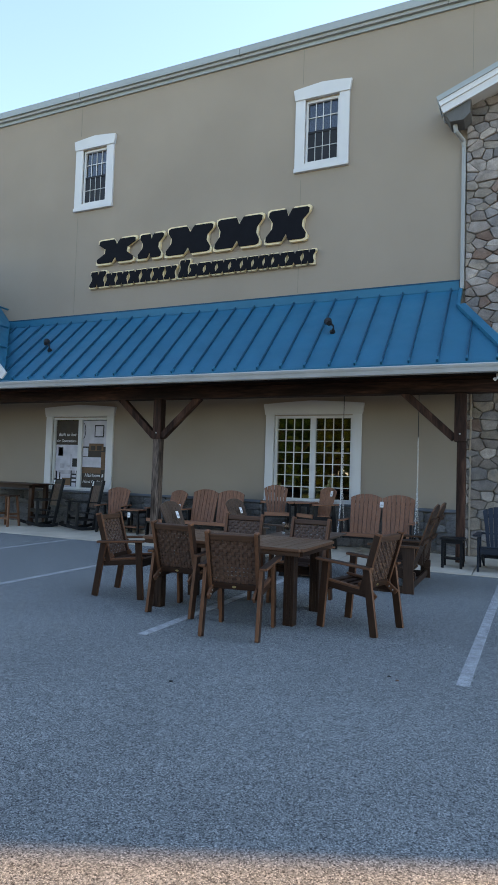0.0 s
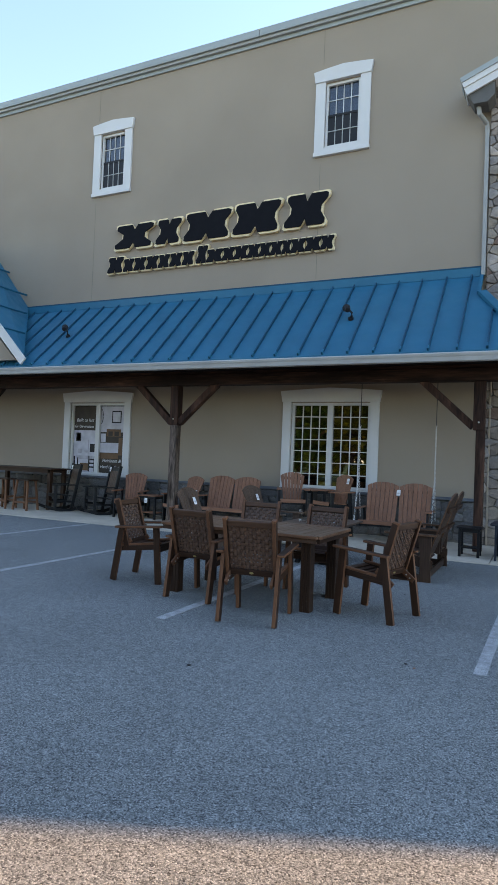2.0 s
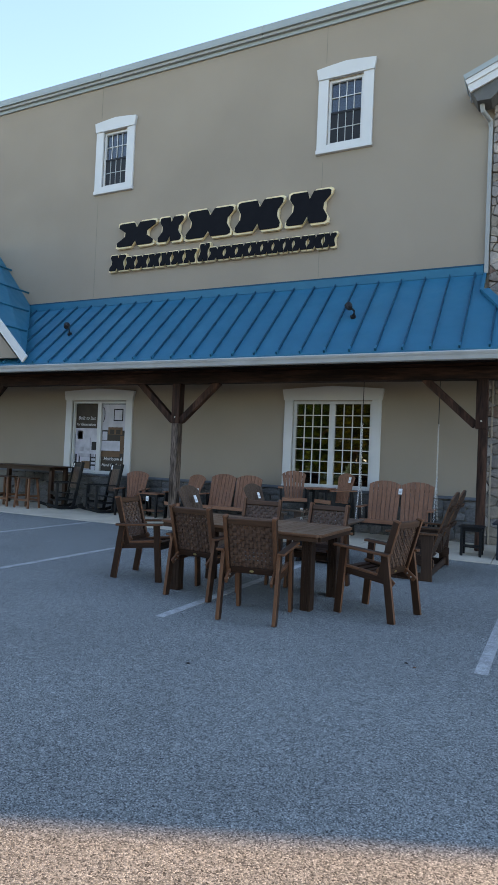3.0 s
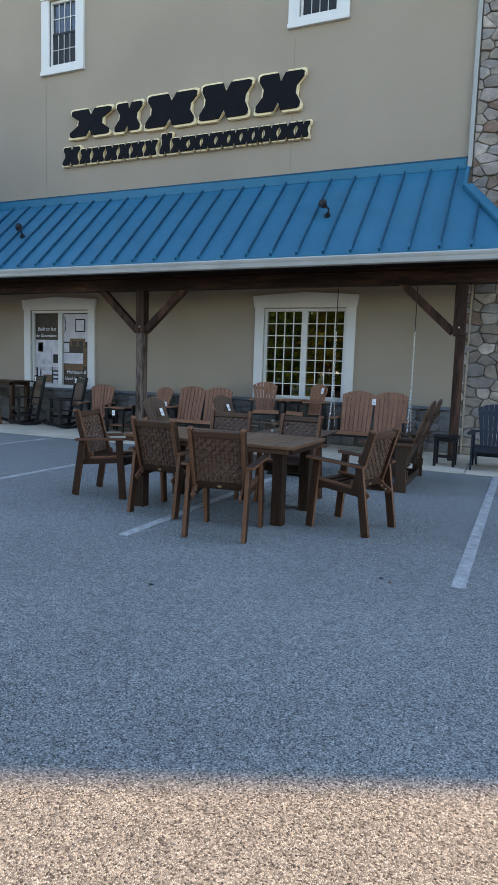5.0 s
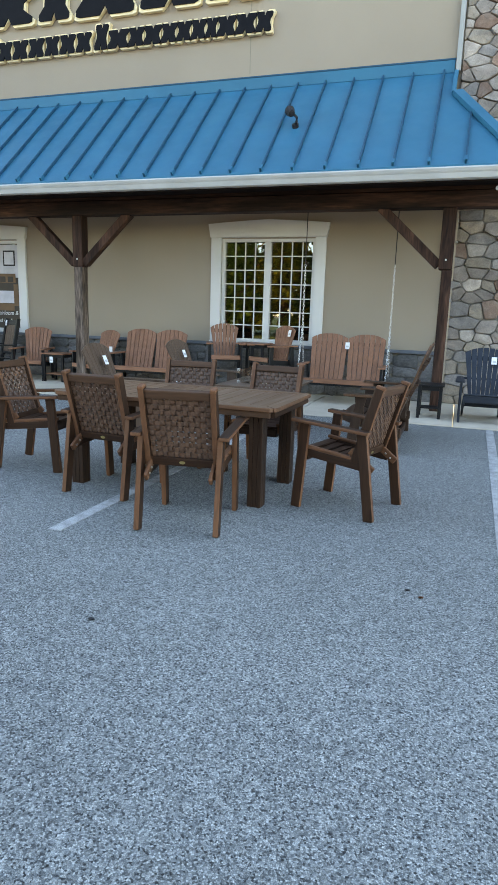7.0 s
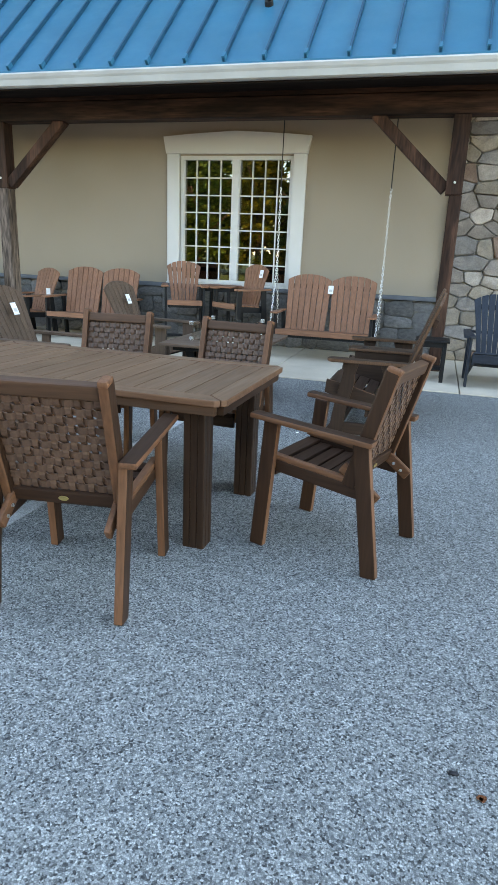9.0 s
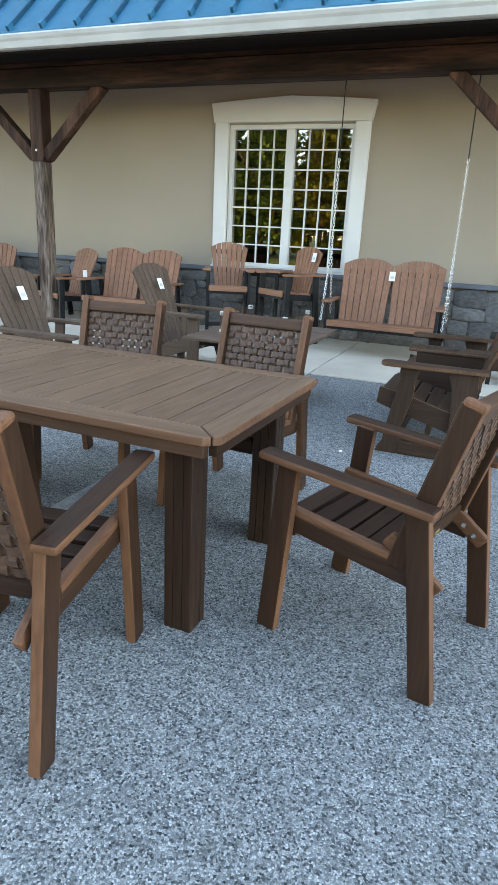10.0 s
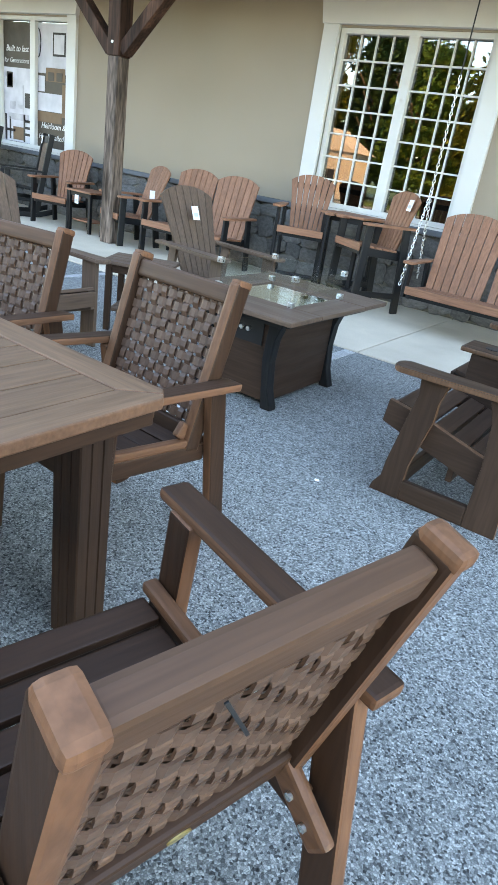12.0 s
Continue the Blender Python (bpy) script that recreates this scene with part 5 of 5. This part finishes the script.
FX, FY, FZ = 2.395, -3.90, 0.607
fire = thing("fire_table", "brown plastic lumber fire table with black corner legs", "fire table", pose(FX, FY, 0))
BX, BY, HX, HY = 0.225, 0.335, 0.465, 0.615
for sx in (-1, 1):
    for sy in (-1, 1):
        pts = [(BX + 0.005, 0.0), (BX + 0.075, 0.0), (BX + 0.035, 0.12), (BX + 0.018, 0.28), (BX + 0.030, 0.42), (BX + 0.075, 0.545), (BX - 0.02, 0.545), (BX - 0.035, 0.30), (BX - 0.01, 0.10)]
        bm = extrude_outline([(-x, z) for x, z in pts[::-1]] if sx < 0 else pts, 0.075, 0.006)
        bmesh.ops.translate(bm, vec=(0, BY - 0.01 if sy > 0 else -BY - 0.065, 0), verts=bm.verts)
        part("corner_leg", bm, BLACKS[2], fire)
for sy in (-1, 1):
    part("side_panel", box(-BX + 0.03, BX - 0.03, sy * (BY + 0.01) - 0.012, sy * (BY + 0.01) + 0.012, 0.03, 0.545, 0.003), DARKBROWN[0], fire)
for sx in (-1, 1):
    part("side_panel", box(sx * BX - 0.012, sx * BX + 0.012, -BY + 0.005, BY - 0.005, 0.03, 0.545, 0.003), DARKBROWN[1], fire)
for sy in (-1, 1):
    part("top_rail", box(-0.36, 0.36, sy * 0.50 - 0.02, sy * 0.50 + 0.02, 0.535, 0.579, 0.005), BLACKS[0], fire)
for sx in (-1, 1):
    part("top_rail", box(sx * 0.36 - 0.02, sx * 0.36 + 0.02, -0.479, 0.479, 0.535, 0.579, 0.005), BLACKS[1], fire)
for sy in (-1, 1):
    part("top_board", box(-HX, HX, sy * (HY + 0.28) / 2 - (HY - 0.28) / 2, sy * (HY + 0.28) / 2 + (HY - 0.28) / 2, 0.580, FZ, 0.006), GREYWOOD[0], fire)
for sx in (-1, 1):
    part("top_board", box(sx * (HX + 0.25) / 2 - (HX - 0.25) / 2, sx * (HX + 0.25) / 2 + (HX - 0.25) / 2, -0.278, 0.278, 0.580, FZ - 0.001, 0.006), GREYWOOD[1], fire)
part("burner_tray", box(-0.248, 0.248, -0.276, 0.276, 0.566, 0.596, 0.003), BRIGHT_STEEL, fire, "bright steel burner tray")
part("control_plate", box(-0.15, 0.15, -BY - 0.030, -BY - 0.024, 0.36, 0.52, 0.002), BLACK_METAL, fire, "black control plate")
for kx in (-0.06, 0.0, 0.05):
    part("knob", tube([(kx, -BY - 0.030, 0.44), (kx, -BY - 0.050, 0.44)], 0.014, 12), STEEL, fire)
guard = thing("glass_guard", "clear glass wind guard with steel corner clips on the fire table", "wind guard", pose(FX, FY, FZ))
for sy in (-1, 1):
    part("glass_panel", box(-0.255, 0.255, sy * 0.300 - 0.003, sy * 0.300 + 0.003, 0.012, 0.165), CLEAR, guard).visible_shadow = False
for sx in (-1, 1):
    part("glass_panel", box(sx * 0.265 - 0.003, sx * 0.265 + 0.003, -0.290, 0.290, 0.012, 0.165), CLEAR, guard).visible_shadow = False
for sx in (-1, 1):
    for sy in (-1, 1):
        for z in (0.0, 0.145):
            part("corner_clip", box(sx * 0.265 - 0.018, sx * 0.265 + 0.018, sy * 0.300 - 0.018, sy * 0.300 + 0.018, z, z + 0.034, 0.005), STEEL, guard)

# double glider, faces -x
GL = pose(3.895, -3.895, 0, 0, 0, 90)
glider = thing("double_glider", "dark brown double garden glider with a middle console", "glider", GL)
for s in (-1, 1):
    x = s * 0.77
    part("runner", box(x - 0.019, x + 0.019, -0.096, 0.214, 0.0, 0.10, 0.010), DARKBROWN[1], glider)
    for nm, outline in (("front_upright", [(0.215, 0.0), (0.360, 0.0), (0.352, 0.035), (0.320, 0.085), (0.312, 0.17), (0.265, 0.42), (0.245, 0.52), (0.255, 0.60), (0.125, 0.60), (0.150, 0.50), (0.150, 0.42), (0.205, 0.18)]), ("rear_upright", [(-0.245, 0.0), (-0.095, 0.0), (-0.100, 0.30), (-0.085, 0.50), (-0.050, 0.60), (-0.240, 0.60), (-0.245, 0.50), (-0.228, 0.30)])):
        bm = extrude_outline(outline, 0.034, 0.004)
        bmesh.ops.transform(bm, matrix=Matrix.Translation((x + 0.017, 0, 0)) @ Matrix.Rotation(radians(90), 4, "Z"), verts=bm.verts)
        part(nm, bm, DARKBROWN[2], glider)
part("stretcher", box(-0.752, 0.752, 0.236, 0.266, 0.03, 0.12, 0.006), DARKBROWN[0], glider)
part("stretcher", box(-0.75, 0.75, -0.20, -0.17, 0.03, 0.12, 0.006), DARKBROWN[0], glider)
part("apron", box(-0.70, 0.70, 0.02, 0.05, 0.14, 0.27, 0.006), DARKBROWN[0], glider)
for s in (-1, 1):
    x = s * 0.72
    bm = extrude_outline([(0.385, 0.440), (0.395, 0.330), (0.30, 0.300), (-0.20, 0.150), (-0.25, 0.175), (-0.25, 0.275), (0.10, 0.375), (0.20, 0.405)], 0.032, 0.004)
    bmesh.ops.transform(bm, matrix=Matrix.Translation((x + 0.016, 0, 0)) @ Matrix.Rotation(radians(90), 4, "Z"), verts=bm.verts)
    part("side_board", bm, DARKBROWN[1], glider)
    arm_board(glider, s * 0.765, s, -0.30, 0.385, 0.628, 0.145, DARKBROWN[1])
for s in (-1, 1):
    for k in range(6):
        y = 0.315 - k * 0.094
        part("seat_slat", add_box(bmesh.new(), (0.56, 0.084, 0.022), pose(s * 0.42, y, 0.415 - k * 0.024, 13, 0, 0), 0.005), DARKBROWN[0], glider)
    part("front_apron", add_box(bmesh.new(), (0.58, 0.024, 0.10), pose(s * 0.42, 0.365, 0.37), 0.006), DARKBROWN[0], glider)
    fan_slats(glider, 0.50, 0.64, 0.95, 7, (-0.150, 0.285), 20, DARKBROWN[2], s * 0.385, 0.10)
    for v in (0.40, 0.70):
        part("back_brace", add_box(bmesh.new(), (0.58, 0.035, 0.065), pose(s * 0.385, -0.150 - math.sin(radians(20)) * v - 0.042, 0.285 + math.cos(radians(20)) * v, 20, 0, 0), 0.006), MOCHA[0], glider)
part("console_top", box(-0.115, 0.115, -0.30, 0.30, 0.602, 0.628, 0.008), DARKBROWN[1], glider)
part("console_side", box(-0.10, -0.07, -0.25, 0.24, 0.30, 0.600, 0.004), DARKBROWN[1], glider)
part("console_side", box(0.07, 0.10, -0.25, 0.24, 0.30, 0.600, 0.004), DARKBROWN[1], glider)
for y in (0.16, -0.02):
    part("cup_ring", tube([(0, y, 0.627), (0, y, 0.631)], 0.042, 16), BLACK_METAL, glider, "dark round cup holder")

# orange rim light on the glider boards, given as a paler edge colour
GLIDER_LIT_EDGE = poly("walnut_lit_edge", (0.115, 0.058, 0.033), 2, 0.85)
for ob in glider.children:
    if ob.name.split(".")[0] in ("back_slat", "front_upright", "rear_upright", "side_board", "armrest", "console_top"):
        lighten_narrow_sides(ob, GLIDER_LIT_EDGE)

# ---- along the shop wall ----
swing = fan_seat("swing_bench", "reddish brown two seat fanned swing bench on chains", "swing", pose(2.865, -1.0, 0.0, 0, 0, 180), 2, CEDAR, BLACKS, 0.42, 0.80, 0.597, 15, legs=False)
price_tag(swing, 0.0, -0.30, 0.965, 0, 15)


def chain(parent, a, b, link=0.048, wire=0.0042):
    """A run of oval links, each turned a quarter against the last."""
    a, b = Vector(a), Vector(b)
    d = b - a
    n = max(2, int(d.length / (link * 0.74)))
    bm0 = bmesh.new()
    merge(bm0, tube([(link * 0.24 * math.cos(t), 0, link * 0.5 * math.sin(t)) for t in np.linspace(0, 2 * math.pi, 11)], wire, 5))
    me = bpy.data.meshes.new("link")
    bm0.to_mesh(me)
    bm0.free()
    me.materials.append(STEEL)
    q = d.to_track_quat("Z", "Y").to_matrix().to_4x4()
    for k in range(n):
        ob = new("link", me)
        ob.parent = parent
        ob.matrix_basis = Matrix.Translation(a + d * (k + 0.5) / n) @ q @ Matrix.Rotation(radians(90) * (k % 2), 4, "Z")


for s, x in ((-1, 2.13), (1, 3.59)):
    ch = thing("swing_chain", "bright zinc chain holding up the swing bench", "chain", group="swing chains")
    chain(ch, (x, -0.98, 2.28), (x, -0.98, 1.30))
    chain(ch, (x, -0.98, 1.30), (x, -1.22, 0.42))
    chain(ch, (x, -0.98, 1.30), (x, -0.76, 0.46))
    part("hanger", tube([(x, -0.98, 2.28), (x, -0.97, 3.40)], 0.007, 6), BLACK_METAL, ch, "thin dark hanger")

bar_a = fan_seat("bar_chair", "tall black framed chair with reddish brown fanned back", "chair", pose(0.63, -0.70, 0.012, 0, 0, 204), 1, CEDAR, BLACKS, 0.685, 0.61, 0.50, 13, foot=True, arm_z=0.22, group="tall chairs by the bar table")
bar_b = fan_seat("bar_chair", "tall black framed chair with reddish brown fanned back", "chair", pose(1.53, -0.74, 0.012, 0, 0, 146), 1, CEDAR, BLACKS, 0.685, 0.61, 0.50, 13, foot=True, arm_z=0.22, group="tall chairs by the bar table")
price_tag(bar_b, -0.17, -0.255, 1.12, 0, 13)
side_table("bar_table", "tall brown topped table between the bar chairs", pose(1.14, -0.52, 0.012), 0.54, 0.56, 0.92, CEDAR, BLACKS, shelf=False)

bench = fan_seat("love_seat", "two seat black framed bench with reddish brown fanned backs", "bench", pose(-0.865, -0.83, 0.012, 0, 0, 180), 2, CEDAR, BLACKS, 0.40, 0.75, 0.597, 16)
ch_b = fan_seat("porch_chair", "black framed porch chair with reddish brown fanned back", "chair", pose(-2.06, -0.80, 0.012, 0, 0, 160), 1, CEDAR, BLACKS, 0.39, 0.73, 0.54, 21, group="porch chairs by the wall")
price_tag(ch_b, -0.32, -0.16, 0.68, 90)
ch_a = fan_seat("porch_chair", "black framed porch chair with reddish brown fanned back", "chair", pose(-3.48, -0.80, 0.012, 0, 0, 196), 1, CEDAR, BLACKS, 0.39, 0.71, 0.54, 16, group="porch chairs by the wall")
tb = side_table("end_table", "black end table with a reddish brown top", pose(-2.88, -0.78, 0.012), 0.52, 0.46, 0.56, CEDAR, BLACKS)
price_tag(tb, 0.0, -0.245, 0.44)


def rocking_chair(m):
    rc = thing("rocking_chair", "black framed rocking chair with brown panel back", "chair", m, "rocking chairs under the poster window")
    for s in (-1, 1):
        x = s * 0.27
        low = [(-0.46 + 0.92 * k / 10, -0.0075 + 0.38 * (k / 10 - 0.46) ** 2) for k in range(11)]
        bm = extrude_outline(low + [(y_, z_ + 0.075) for y_, z_ in low[::-1]], 0.042, 0.004)
        bmesh.ops.transform(bm, matrix=Matrix.Translation((x + 0.021, 0, 0)) @ Matrix.Rotation(radians(90), 4, "Z"), verts=bm.verts)
        part("rocker", bm, BLACKS[1], rc)
        board((x, 0.225, 0.05), (x, 0.215, 0.65), 0.05, 0.07, (0, 1, 0), BLACKS[2], rc, "front_leg")
        board((x, -0.20, 0.06), (x, -0.42, 1.19), 0.055, 0.075, (0, 1, 0), BLACKS[2], rc, "rear_post")
        arm_board(rc, s * 0.29, s, -0.30, 0.32, 0.675, 0.10, BLACKS[1])
        board((x, 0.22, 0.26), (x, -0.24, 0.24), 0.03, 0.05, (0, 0, 1), BLACKS[1], rc, "side_stretcher")
    for k in range(5):
        part("seat_slat", add_box(bmesh.new(), (0.52, 0.082, 0.022), pose(0, 0.20 - 0.092 * k, 0.425 - 0.010 * k, 5, 0, 0), 0.004), BLACKS[0], rc)
    part("front_rail", add_box(bmesh.new(), (0.50, 0.03, 0.06), pose(0, 0.225, 0.385), 0.004), BLACKS[0], rc)
    part("lower_rail", add_box(bmesh.new(), (0.50, 0.025, 0.05), pose(0, 0.225, 0.22), 0.004), BLACKS[0], rc)
    d = Vector((0, -0.22, 1.13)).normalized()
    base_ = Vector((0, -0.20, 0.06))
    for i in range(5):
        a, b = base_ + d * 0.47, base_ + d * 1.02
        off = Vector(((i - 2) * 0.092, 0.004, 0))
        board(a + off, b + off, 0.086, 0.02, (0, 1, 0), GREYWOOD[2], rc, "back_slat", 0.004)
    part("head_rail", beam(base_ + d * 1.07 + Vector((-0.25, 0, 0)), base_ + d * 1.07 + Vector((0.25, 0, 0)), 0.03, 0.10, d, 0.008), BLACKS[0], rc)
    part("low_rail", beam(base_ + d * 0.44 + Vector((-0.25, 0, 0)), base_ + d * 0.44 + Vector((0.25, 0, 0)), 0.03, 0.05, d, 0.004), BLACKS[0], rc)
    price_tag(rc, 0.20, -0.36, 1.10, 0, 11)
    return rc


rock = rocking_chair(pose(-4.37, -0.86, 0.012, 0, 0, 152))
rock2 = copy_thing(rock, pose(-5.60, -0.86, 0.012, 0, 0, 152))

bt = thing("bar_counter_table", "long dark brown bar table with slatted top", "table", pose(-6.90, -0.68, 0.012))
for k in range(5):
    part("top_board", add_box(bmesh.new(), (2.3, 0.145, 0.03), pose(0, -0.30 + 0.15 * k, 1.035), 0.005), MOCHA[0], bt)
part("apron", box(-1.05, 1.05, -0.30, -0.27, 0.93, 1.018, 0.004), MOCHA[0], bt)
part("apron", box(-1.05, 1.05, 0.27, 0.30, 0.93, 1.018, 0.004), MOCHA[0], bt)
for sx in (-1, 1):
    for sy in (-1, 1):
        part("leg", box(sx * 1.0 - 0.05, sx * 1.0 + 0.05, sy * 0.25 - 0.05, sy * 0.25 + 0.05, 0.0, 1.018, 0.006), MOCHA[2], bt)
    part("foot_rail", box(sx * 1.0 - 0.02, sx * 1.0 + 0.02, -0.20, 0.20, 0.16, 0.24, 0.004), MOCHA[1], bt)


def bar_stool(m):
    s_ = thing("bar_stool", "brown backless bar stool with splayed legs", "stool", m, "bar stools at the long table")
    for k in range(3):
        part("seat_board", add_box(bmesh.new(), (0.46, 0.11, 0.03), pose(0, -0.115 + 0.115 * k, 0.745), 0.006), MOCHA[0], s_)
    for sx in (-1, 1):
        for sy in (-1, 1):
            board((sx * 0.23, sy * 0.19, 0), (sx * 0.17, sy * 0.13, 0.73), 0.045, 0.045, (0, 1, 0), LIT_MOCHA[2], s_, "leg", 0.005)
        board((sx * 0.205, -0.165, 0.30), (sx * 0.205, 0.165, 0.30), 0.03, 0.05, (0, 0, 1), LIT_MOCHA[1], s_, "stretcher")
    for sy in (-1, 1):
        board((-0.215, sy * 0.175, 0.20), (0.215, sy * 0.175, 0.20), 0.03, 0.05, (0, 0, 1), LIT_MOCHA[0], s_, "stretcher")
    return s_


stool = bar_stool(pose(-6.24, -1.38, 0.012))
for x in (-6.98, -7.74):
    copy_thing(stool, pose(x, -1.38, 0.012, 0, 0, 4))

# ---- by the stone bay ----
navy = adirondack("garden_chair", "dark slate blue plastic lumber garden chair before the stone wall", SLATE, SLATE, pose(5.07, -1.78, 0.012, 0, 0, 180))
price_tag(navy, -0.12, -0.345, 0.86, 0, 24)
side_table("end_table", "small black end table beside the porch post", pose(4.33, -1.80, 0.012), 0.40, 0.42, 0.50, BLACKS, BLACKS)

# ---- small things on the ground ----
for k, (x, y, s, m_, lab) in enumerate(((3.121, -9.064, 0.017, BLACK_METAL, "small dark pebble on the asphalt"), (4.51, -8.16, 0.014, BLACK_METAL, "small dark pebble on the asphalt"), (3.332, -4.837, 0.014, CARD, "small white pebble on the asphalt"), (3.99, -5.59, 0.010, BLACK_METAL, "small dark pebble on the asphalt"))):
    bm = bmesh.new()
    bmesh.ops.create_icosphere(bm, subdivisions=1, radius=s)
    for v in bm.verts:
        v.co *= random.Random(k * 100 + v.index).uniform(0.7, 1.1)
    bmesh.ops.scale(bm, vec=(1.3, 0.8, 0.5), verts=bm.verts)
    bmesh.ops.translate(bm, vec=(x, y, s * 0.4), verts=bm.verts)
    tagged(part("pebble", bm, m_), lab, "pebble", group="pebbles")
# a curled dry leaf
bm = bmesh.new()
rim, low = [], []
for k in range(10):
    a = 2 * math.pi * k / 10
    r = (0.019, 0.022, 0.018, 0.023, 0.017)[k % 5]
    rim.append(bm.verts.new((r * 1.25 * math.cos(a), r * math.sin(a), 0.006 + 0.004 * math.sin(2 * a))))
    low.append(bm.verts.new((r * 0.5 * math.cos(a), r * 0.5 * math.sin(a), 0.002)))
for k in range(10):
    bm.faces.new((low[k], low[(k + 1) % 10], rim[(k + 1) % 10], rim[k]))
bm.faces.new(low)
r = bmesh.ops.solidify(bm, geom=bm.faces[:], thickness=-0.0012)
leaf = part("dry_leaf", bm, mat("dry_leaf", (0.24, 0.085, 0.035), 0.7, vary=0.3, scale=60), None)
leaf.location = (4.583, -8.226, 0.002)
leaf.scale = (0.62, 0.62, 0.62)
tagged(leaf, "curled orange brown dry leaf on the asphalt", "leaf")

# ---- stones of the walls ----
rnd_s = random.Random(7)
lay_field_stones(stone_wall, STONE_X - 0.03, 5.8, 0.02, 9.2, -0.03, rnd_s, 0.285, 0.175)
lay_field_stones(bay, 5.0, 6.6, 9.21, 9.55, -0.03, rnd_s, 0.285, 0.175)
lay_base(wainscot, -8.4, STONE_X - 0.04, 0.02, 0.84, -0.03, rnd_s, 0.40, 0.26)
